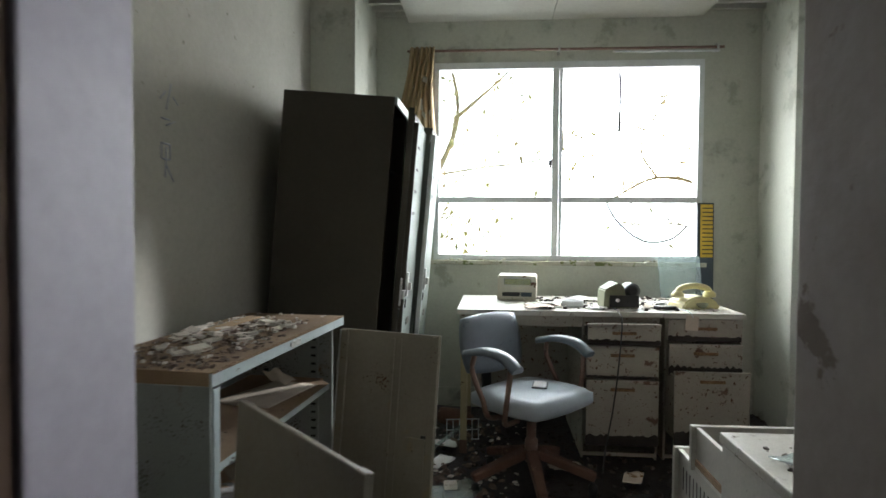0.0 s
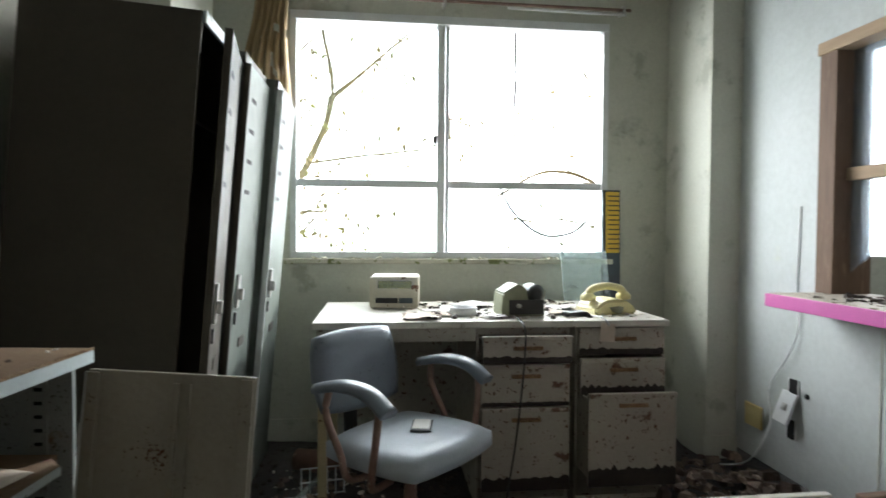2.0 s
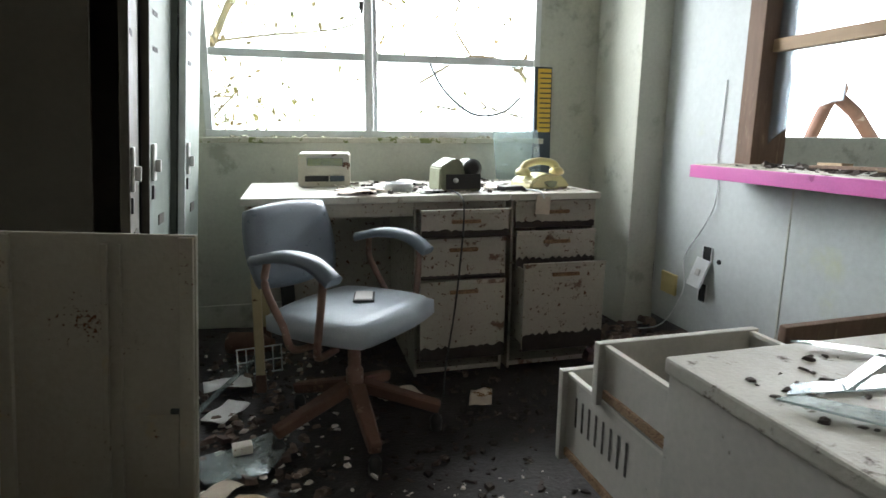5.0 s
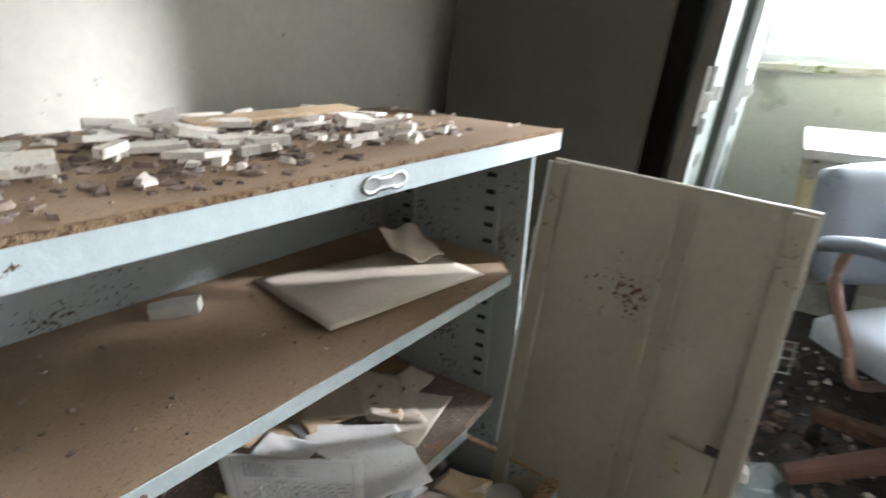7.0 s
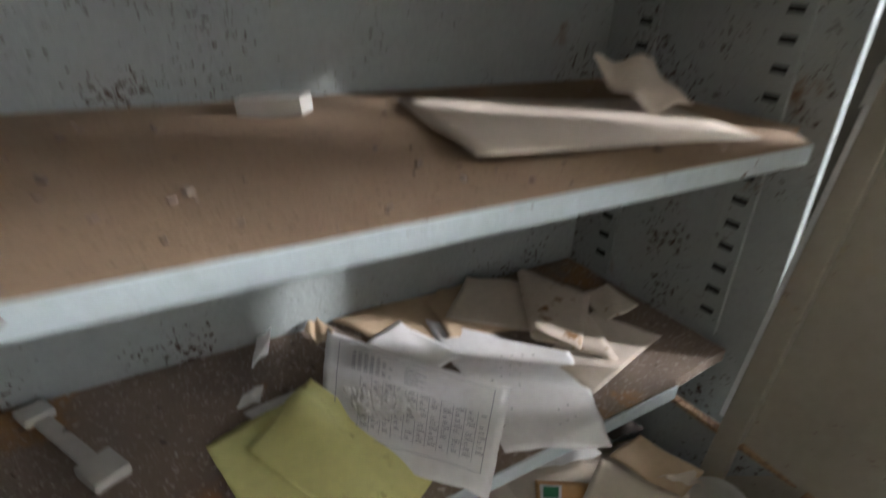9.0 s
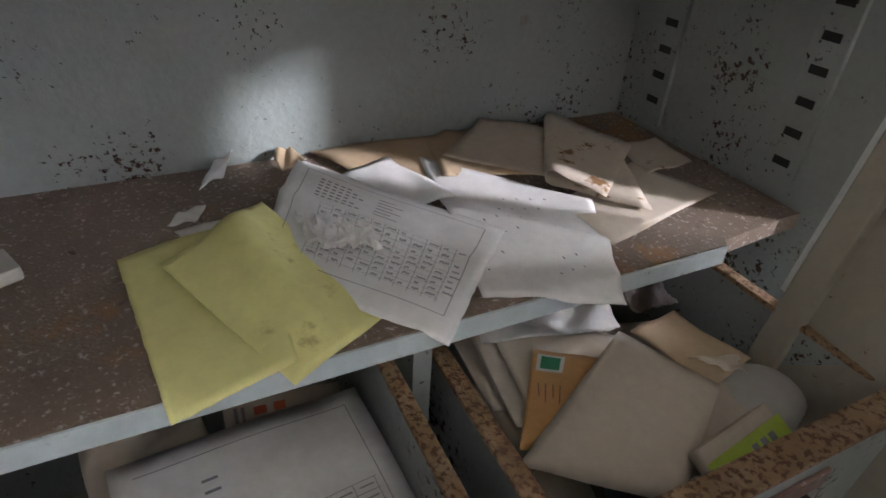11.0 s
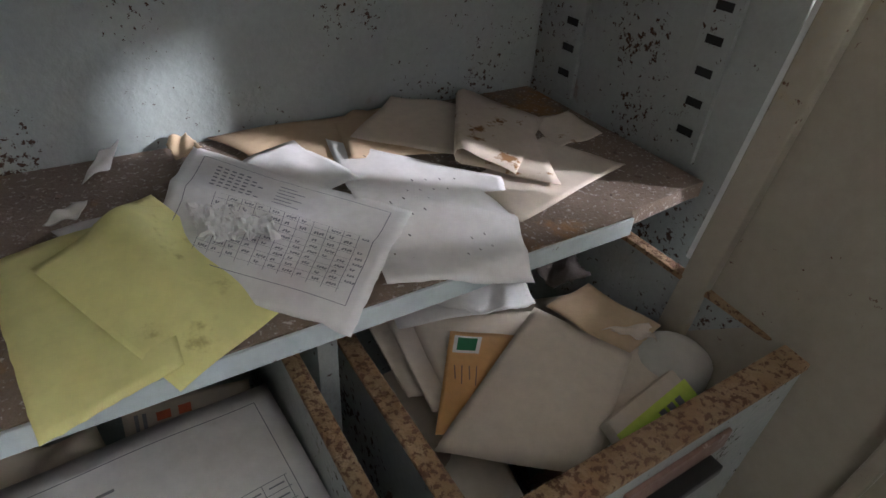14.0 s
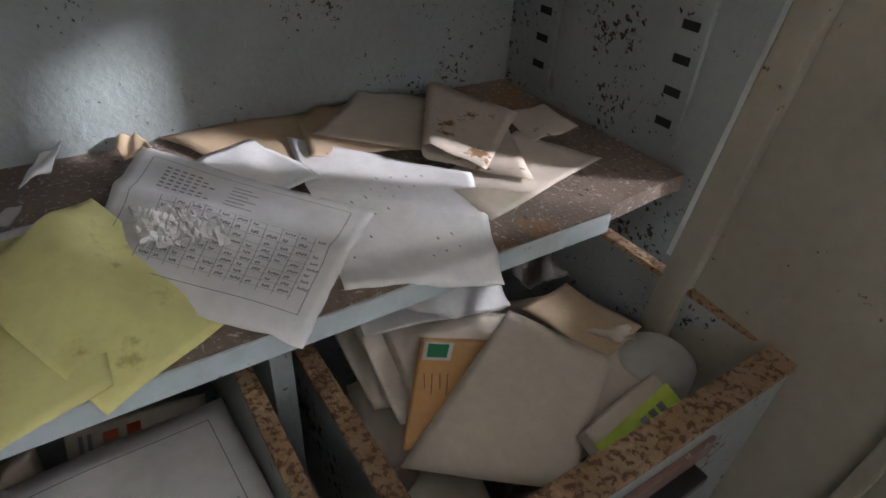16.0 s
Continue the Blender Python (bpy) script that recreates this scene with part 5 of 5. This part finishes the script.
lathe(bm, [(0.02, -0.06), (0.040, -0.055), (0.043, -0.03), (0.036, 0.0), (0.036, 0.03), (0.043, 0.045), (0.02, 0.06)], 18, pose(0.06, 0, 0.095, 90, 20, 0))
part("knob", bm, M_BLACK, mach)
boxes("side_panel", M_BLACK, mach, (-0.07, 0.085, -0.081, -0.0765, 0.012, 0.075), bevel=0.002)
bm = bmesh.new()
lathe(bm, [(0.010, 0), (0.010, 0.012), (0.003, 0.013)], 12, pose(-0.03, -0.082, 0.05, 90, 0, 0))
part("dial", bm, M_STEEL, mach)

ph = thing("telephone", pose(1.78, 3.46, DZ, 0, 0, 12), "yellowed plastic telephone with its receiver on the cradle", "telephone")
bm = bmesh.new()
slab(bm, [(-0.11, 0), (0.11, 0), (0.10, 0.03), (0.05, 0.065), (-0.05, 0.065), (-0.10, 0.035)], -0.085, 0.085, Matrix(((1, 0, 0, 0), (0, 0, -1, 0), (0, 1, 0, 0.002), (0, 0, 0, 1))))
bmesh.ops.bevel(bm, geom=list(bm.edges), offset=0.010, segments=3, affect="EDGES")
part("base", bm, M_YELLOWPLASTIC, ph)
bm = bmesh.new()
tube(bm, spline([(-0.10, 0, 0.075), (-0.075, 0, 0.108), (0.0, 0, 0.122), (0.075, 0, 0.108), (0.10, 0, 0.075)], 5), 0.017, 10)
lathe(bm, [(0.02, 0.0), (0.034, 0.004), (0.034, 0.022), (0.02, 0.036)], 16, pose(-0.093, 0, 0.058))
lathe(bm, [(0.02, 0.0), (0.034, 0.004), (0.034, 0.022), (0.02, 0.036)], 16, pose(0.093, 0, 0.058))
part("receiver", bm, M_YELLOWPLASTIC, ph)
bm = bmesh.new()
lathe(bm, [(0.036, 0), (0.036, 0.004), (0.010, 0.006)], 20, pose(0, -0.078, 0.04, 60, 0, 0))
part("dial", bm, M_OLIVE, ph)
tag = boxes("paper_tag", M_BUFF, None, (-0.032, 0.032, -0.001, 0.001, -0.075, 0.0))
tag.matrix_world = pose(1.70, DY0 - 0.013, DZ - 0.012, -4, 5, 0)
tagged(tag, "buff paper tag hanging over the desk edge", "tag")
bm = bmesh.new()
tube(bm, spline([(1.66, 3.35, DZ + 0.006), (1.68, 3.27, DZ + 0.01), (1.69, DY0 - 0.016, DZ + 0.002), (1.70, DY0 - 0.02, DZ - 0.02)], 5), 0.004, 6)
tagged(part("tag_string", bm, M_PLATEWHITE), "white string tied to the tag", "string")
bm = bmesh.new()
lathe(bm, [(0.055, 0.002), (0.06, 0.004), (0.06, 0.036), (0.056, 0.038), (0.056, 0.01), (0.002, 0.009)], 24, pose(1.12, 3.42, DZ))
tagged(part("tape_roll", bm, M_ALU), "grey-blue round tin on the desk", "tin")
plate = thing("slotted_plate", pose(2.062, 4.07, 0.0, -2, 0, 0), "tall yellow plate with black slots on a dark stand", "slotted plate")
boxes("board", M_NAVY, plate, (-0.052, 0.052, -0.012, 0.006, 0.0, 1.375), bevel=0.002)
face = boxes("yellow_face", M_YELLOW, plate, (-0.033, 0.045, -0.017, -0.0125, 1.02, 1.365), bevel=0.001)
for k in range(12):
    boxes("slot", M_BLACK, face, (-0.022, 0.046, -0.0185, -0.0172, 1.04 + 0.027 * k, 1.047 + 0.027 * k))
gl = boxes("glass_sheet", M_SHEETGLASS, None, (-0.13, 0.13, -0.002, 0.002, 0, 0.27))
gl.matrix_world = pose(1.86, 3.91, DZ + 0.002, -16, 0, 2)
tagged(gl, "dusty glass sheet leaning against the sill", "glass sheet")
gl.visible_shadow = False
for k, (x, y, s, rz) in enumerate(((0.98, 3.40, 0.075, 20), (1.05, 3.55, 0.09, 50), (1.24, 3.33, 0.05, 10), (1.55, 3.44, 0.06, 70), (1.62, 3.60, 0.08, 30), (1.50, 3.72, 0.08, 15), (0.93, 3.32, 0.08, -10), (1.20, 3.70, 0.10, 40))):
    q = pose(x, y, DZ + 0.003 + 0.001 * k, 0, 0, rz)
    sheet("paper_sheet", [q @ Vector(c) for c in ((-s, -s * 0.7, 0), (s, -s * 0.7, 0), (s, s * 0.7, 0), (-s, s * 0.7, 0))], M_PAPER if k % 3 else M_BUFF, "crumpled paper lying on the littered desk", "paper", wave=0.005, n=8, seed=60 + k, group="papers on the desk")
bm = bmesh.new()
lumps(bm, 200, lambda r: (r.uniform(0.85, 1.93), r.uniform(3.3, 3.88), DZ + 0.0005), 0.016, 0.35, 50)
tagged(part("desk_litter", bm, M_SHARD), "plaster crumbs and rubbish over the desk", "litter", kind="stuff")
bm = bmesh.new()
lumps(bm, 160, lambda r: (r.uniform(0.95, 1.9), r.uniform(3.3, 3.9), DZ + 0.0005), 0.018, 0.5, 51)
tagged(part("desk_dirt", bm, M_MUCK), "dark dirt and scraps over the desk", "litter", kind="stuff")
ob = boxes("black_wallet", M_BLACK, None, (-0.05, 0.05, -0.03, 0.03, 0, 0.02), bevel=0.004)
ob.matrix_world = pose(1.60, 3.36, DZ + 0.002, 0, 0, 18)
tagged(ob, "small black box among desk papers", "box")
bm = bmesh.new()
tube(bm, spline([(1.32, 3.33, DZ + 0.01), (1.325, 3.20, DZ + 0.004), (1.33, 3.145, DZ - 0.05), (1.315, 3.14, 0.5), (1.29, 3.13, 0.3), (1.25, 3.10, 0.1), (1.22, 3.02, 0.005)], 6), 0.004, 6)
tagged(part("power_cord", bm, M_BLACK), "black cord hanging down the drawer fronts", "cord")

# ---- swivel chair ----
chair = thing("armchair", pose(0.865, 2.865, 0, 0, 0, 46), "blue-grey vinyl swivel armchair with rusty tube arms", "chair")


def cushion(bm, w, d, h, m, power=0.22):
    n = 12
    for sgn in (1, -1):
        grid = []
        for i in range(n + 1):
            row = []
            for j in range(n + 1):
                u, v = i / n * 2 - 1, j / n * 2 - 1
                r = 0.86
                x = u * math.sqrt(max(0, 1 - 0.22 * v * v)) * w / 2
                y = v * math.sqrt(max(0, 1 - 0.22 * u * u)) * d / 2
                e = max(0.0, (1 - abs(u) ** 4) * (1 - abs(v) ** 4)) ** power
                row.append(bm.verts.new(m @ Vector((x, y, sgn * h / 2 * (0.5 + 0.5 * e)))))
            grid.append(row)
        for i in range(n):
            for j in range(n):
                bm.faces.new((grid[i][j], grid[i + 1][j], grid[i + 1][j + 1], grid[i][j + 1])).smooth = True
        rim = [grid[i][0] for i in range(n)] + [grid[n][j] for j in range(n)] + [grid[i][n] for i in range(n, 0, -1)] + [grid[0][j] for j in range(n, 0, -1)]
        if sgn == 1:
            first = rim
    for k in range(len(rim)):
        bm.faces.new((first[k], first[(k + 1) % len(rim)], rim[(k + 1) % len(rim)], rim[k])).smooth = True


# in the chair's own frame it faces -y
bm = bmesh.new()
cushion(bm, 0.46, 0.44, 0.095, pose(0, 0, 0.415, -2))
part("seat", bm, M_SEAT, chair, "pale vinyl seat, lighter than backrest and arms")
bm = bmesh.new()
cushion(bm, 0.40, 0.29, 0.06, pose(0, 0.262, 0.635, 78, 0, 0))
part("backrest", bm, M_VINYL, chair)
boxes("back_bracket", M_BLACK, chair, (-0.03, 0.03, 0.235, 0.247, 0.36, 0.62), bevel=0.004, m=pose(0, 0.03, 0, -3, 0, 0))
for s in (-1, 1):
    bm = bmesh.new()
    pts = spline([(s * 0.255, 0.17, 0.625), (s * 0.255, 0.05, 0.652), (s * 0.255, -0.06, 0.645), (s * 0.255, -0.14, 0.60)], 6)
    prev = None
    for k, p in enumerate(pts):
        d = (pts[min(k + 1, len(pts) - 1)] - pts[max(k - 1, 0)]).normalized()
        upv = Vector((1, 0, 0)).cross(d).normalized()
        if upv.z < 0:
            upv = -upv
        h = 0.018
        ring = [bm.verts.new(p + Vector((a * 0.031, 0, 0)) + upv * b * h) for a, b in ((-1, -0.7), (1, -0.7), (1.05, 0.3), (0.6, 1), (-0.6, 1), (-1.05, 0.3))]
        if prev:
            for i in range(6):
                bm.faces.new((prev[i], prev[(i + 1) % 6], ring[(i + 1) % 6], ring[i])).smooth = True
        else:
            bm.faces.new(ring)
        prev = ring
    bm.faces.new(prev)
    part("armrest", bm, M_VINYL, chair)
    bm = bmesh.new()
    tube(bm, spline([(s * 0.255, -0.10, 0.61), (s * 0.262, -0.09, 0.50), (s * 0.262, -0.075, 0.40), (s * 0.24, -0.06, 0.355), (s * 0.15, -0.05, 0.35)], 6), 0.012, 8)
    part("arm_tube", bm, M_TUBE, chair)
    bm = bmesh.new()
    tube(bm, spline([(s * 0.255, 0.12, 0.63), (s * 0.262, 0.125, 0.55), (s * 0.262, 0.06, 0.44), (s * 0.255, 0.03, 0.37), (s * 0.15, 0.03, 0.35)], 6), 0.012, 8)
    part("arm_tube", bm, M_TUBE, chair)
bm = bmesh.new()
lathe(bm, [(0.03, 0.12), (0.03, 0.22), (0.022, 0.23), (0.022, 0.36), (0.09, 0.362), (0.09, 0.372)], 14)
part("column", bm, M_TUBE, chair)
for k in range(5):
    a = 72 * k + 14
    bm = bmesh.new()
    slab(bm, [(0.02, 0.03), (0.02, -0.03), (0.30, -0.02), (0.30, 0.02)], 0, 0.04, pose(0, 0, 0.15, 0, 18, a))
    bmesh.ops.bevel(bm, geom=list(bm.edges), offset=0.006, segments=1, affect="EDGES")
    leg = part("leg", bm, M_WOODBASE, chair)
    bm = bmesh.new()
    lathe(bm, [(0.008, -0.012), (0.022, -0.01), (0.022, 0.03), (0.010, 0.05)], 10, pose(0.28 * math.cos(radians(a)), 0.28 * math.sin(radians(a)), 0.002))
    part("caster", bm, M_BLACK, leg)
note = thing("notebook", chair.matrix_world @ pose(0.035, -0.02, 0.467, 0, 0, 35), "small black-edged notepad on the chair seat", "notepad")
boxes("cover", M_BLACK, note, (-0.055, 0.055, -0.035, 0.035, 0, 0.006), bevel=0.001)
boxes("page", M_PAPER, note, (-0.045, 0.052, -0.028, 0.03, 0.0061, 0.009), bevel=0.001)

# ---- file cabinet with open drawers ----
FA = 1.0
fc = thing("file_cabinet", pose(1.305, 1.795, 0, 0, 0, FA), "scuffed cream file cabinet with two drawers pulled out", "file cabinet")
FW, FD, FH = 0.80, 0.62, 0.64
panels(fc, M_FILE, 0.002, ("side_panel", (0, 0.012, -FD, 0, -0.02, FH - 0.032)), ("side_panel", (FW - 0.012, FW, -FD, 0, -0.02, FH - 0.032)), ("back_panel", (0.012, FW - 0.012, -FD, -FD + 0.012, -0.02, FH - 0.032)), ("base", (0.012, FW - 0.012, -FD + 0.012, -0.02, -0.02, 0.02)))
boxes("top", M_FILETOP, fc, (-0.006, FW + 0.006, -FD - 0.004, 0.008, FH - 0.03, FH), bevel=0.006, label="dirty top littered with glass")
for z0, z1, out in ((0.44, 0.58, 0.23), (0.22, 0.455, 0.385), (0.03, 0.19, 0.0)):
    d = boxes("drawer", M_FILE, fc, (0.016, 0.022, out - 0.55, out, z0 + 0.012, z1 - 0.012), (0.41 - 0.022, 0.41 - 0.016, out - 0.55, out, z0 + 0.012, z1 - 0.012), (0.022, 0.41 - 0.022, out - 0.55, out, z0 + 0.012, z0 + 0.018))
    boxes("front", M_FILE, d, (0.0, 0.41, out, out + 0.02, z0, z1), bevel=0.003)
    for rx in (0.013, 0.41 - 0.026):
        boxes("rim", M_DESKTOP, d, (rx, rx + 0.013, out - 0.5, out - 0.0005, z1 - 0.0118, z1 - 0.004), label="pale worn rim")
    boxes("runner", M_RUSTEDGE, d, (0.008, 0.0158, out - 0.4, out - 0.01, z0 + 0.02, z0 + 0.04), bevel=0.001, label="rusty runner")
    if z0 == 0.22:
        boxes("slots", M_BLACKMUD, d, *[(0.0148, 0.0157, out - 0.05 - 0.03 * k, out - 0.042 - 0.03 * k, z0 + 0.11, z1 - 0.05) for k in range(8)])
FM = fc.matrix_world
rng = random.Random(77)
for k in range(16):
    L, w = rng.uniform(0.06, 0.20), rng.uniform(0.008, 0.035)
    bm = bmesh.new()
    slab(bm, [(-L, -w), (L * 0.2, -w * 1.4), (L, -w * 0.2), (L * 0.6, w * 0.8), (-L * 0.8, w * 0.4)], 0, 0.004)
    ob = part("glass_shard", bm, M_SHEETGLASS)
    ob.matrix_world = FM @ pose(rng.uniform(0.12, FW - 0.1), -rng.uniform(0.08, FD - 0.08), FH + 0.002 + 0.003 * (k % 3), rng.uniform(-2, 2), rng.uniform(-1, 1), rng.uniform(-50, 30))
    tagged(ob, "broken window glass shard on the file cabinet", "glass shard", "glass shards")
bm = bmesh.new()
lumps(bm, 150, lambda r: FM @ Vector((r.uniform(0.05, FW - 0.03), -r.uniform(0.05, FD - 0.05), FH + 0.0005)), 0.010, 0.4, 52)
tagged(part("file_top_dirt", bm, M_MUCK), "dark dirt crumbs on the file cabinet", "litter", kind="stuff")
ob = boxes("brown_board", M_WOOD, None, (0, 0.75, 0, 0.02, 0, 0.60), bevel=0.003)
ob.matrix_world = pose(1.73, 2.02, 0.0, 4, 0, 3)
tagged(ob, "dark brown board standing behind the file cabinet", "board")

# ---- floor rubbish ----
def clear_floor(r):
    while True:
        x, y = r.uniform(-0.3, 2.5), r.uniform(1.0, 4.05)
        if not (x < 0.2 and y < 2.3) and not (x < 0.15 and y > 2.6):
            return (x, y, -0.012)


bm = bmesh.new()
lumps(bm, 2600, clear_floor, 0.016, 0.45, 70)
tagged(part("floor_muck", bm, M_MUCK), "dark crumbs, leaves and rotted scraps over the floor", "debris", kind="stuff")
bm = bmesh.new()
lumps(bm, 150, lambda r: (min(2.5, max(1.85, r.gauss(2.3, 0.16))), min(3.6, max(2.6, r.gauss(3.3, 0.2))), r.uniform(-0.01, 0.03)), 0.035, 0.6, 71)
lumps(bm, 160, lambda r: (r.uniform(0.3, 0.75), r.uniform(2.4, 3.7), r.uniform(-0.01, 0.012)), 0.024, 0.5, 72)
tagged(part("rubble_heap", bm, M_FLAKE), "heap of brown plaster rubble by the wall", "rubble", kind="stuff")
bm = bmesh.new()
lumps(bm, 260, lambda r: (r.uniform(0.9, 1.75), r.uniform(1.9, 2.5), -0.010), 0.007, 0.4, 73)
lumps(bm, 120, lambda r: (r.uniform(0.25, 0.9), r.uniform(2.2, 3.7), 0.0), 0.014, 0.4, 74)
tagged(part("pale_grit", bm, M_SHARD), "pale grit and plaster crumbs on the floor", "debris", kind="stuff")
for k, (x, y, s, rz, mt) in enumerate(((0.50, 2.72, 0.13, 20, M_SHEETGLASS), (0.42, 3.05, 0.08, 60, M_PAPER), (0.40, 3.30, 0.09, 10, M_PAPER), (0.55, 2.45, 0.08, -30, M_TAN), (0.45, 2.55, 0.06, 45, M_BUFF), (1.05, 3.05, 0.08, 15, M_BUFF), (1.35, 2.95, 0.07, 70, M_STAINED))):
    if mt is M_SHEETGLASS:
        bm = bmesh.new()
        slab(bm, [(-s, -s * 0.6), (s * 0.3, -s), (s * 1.1, -s * 0.2), (s * 0.9, s * 0.7), (-s * 0.2, s * 0.5), (-s * 1.1, s * 0.6)], 0, 0.005, pose(x, y, 0.022, 1, -2, rz))
        tagged(part("glass_sheet", bm, mt), "broken flat glass sheet on the floor", "glass sheet")
    else:
        q = pose(x, y, 0.018, 0, 0, rz)
        sheet("paper_sheet", [q @ Vector(c) for c in ((-s, -s * 0.6, 0), (s, -s * 0.6, 0), (s, s * 0.6, 0), (-s, s * 0.6, 0))], mt, "dirty crumpled paper on the floor", "paper", wave=0.006, n=8, seed=90 + k, group="papers on the floor")
ob = boxes("plaster_block", M_SHARD, None, (-0.03, 0.03, -0.02, 0.02, 0, 0.03), bevel=0.005)
ob.matrix_world = pose(0.50, 2.74, 0.028, 0, 0, 10)
tagged(ob, "small plaster block lying on the glass", "plaster block")
basket = thing("wire_basket", pose(0.52, 3.42, 0.0, 0, 0, 10), "small white wire basket in floor rubbish", "basket")
for k in range(6):
    bm = bmesh.new()
    tube(bm, [(-0.09 + 0.036 * k, 0, 0), (-0.09 + 0.036 * k, 0, 0.12)], 0.003, 5)
    part("wire", bm, M_PLATEWHITE, basket)
for z in (0.005, 0.06, 0.12):
    bm = bmesh.new()
    tube(bm, [(-0.095, 0, z), (0.095, 0, z)], 0.0035, 5)
    part("wire", bm, M_PLATEWHITE, basket)
bm = bmesh.new()
lathe(bm, [(0.02, 0), (0.05, 0.01), (0.055, 0.16), (0.03, 0.2), (0.03, 0.22)], 14, pose(0.36, 3.72, 0.045, 90, 0, 70))
tagged(part("brown_jar", bm, M_PIPE), "reddish-brown jar lying by the wall", "jar")
ob = boxes("thin_strip", M_SHEETGLASS, None, (-0.25, 0.25, -0.012, 0.012, 0, 0.004))
ob.matrix_world = pose(0.40, 3.20, 0.05, 0, -8, 62)
tagged(ob, "narrow glass strip lying in the rubbish", "glass strip")
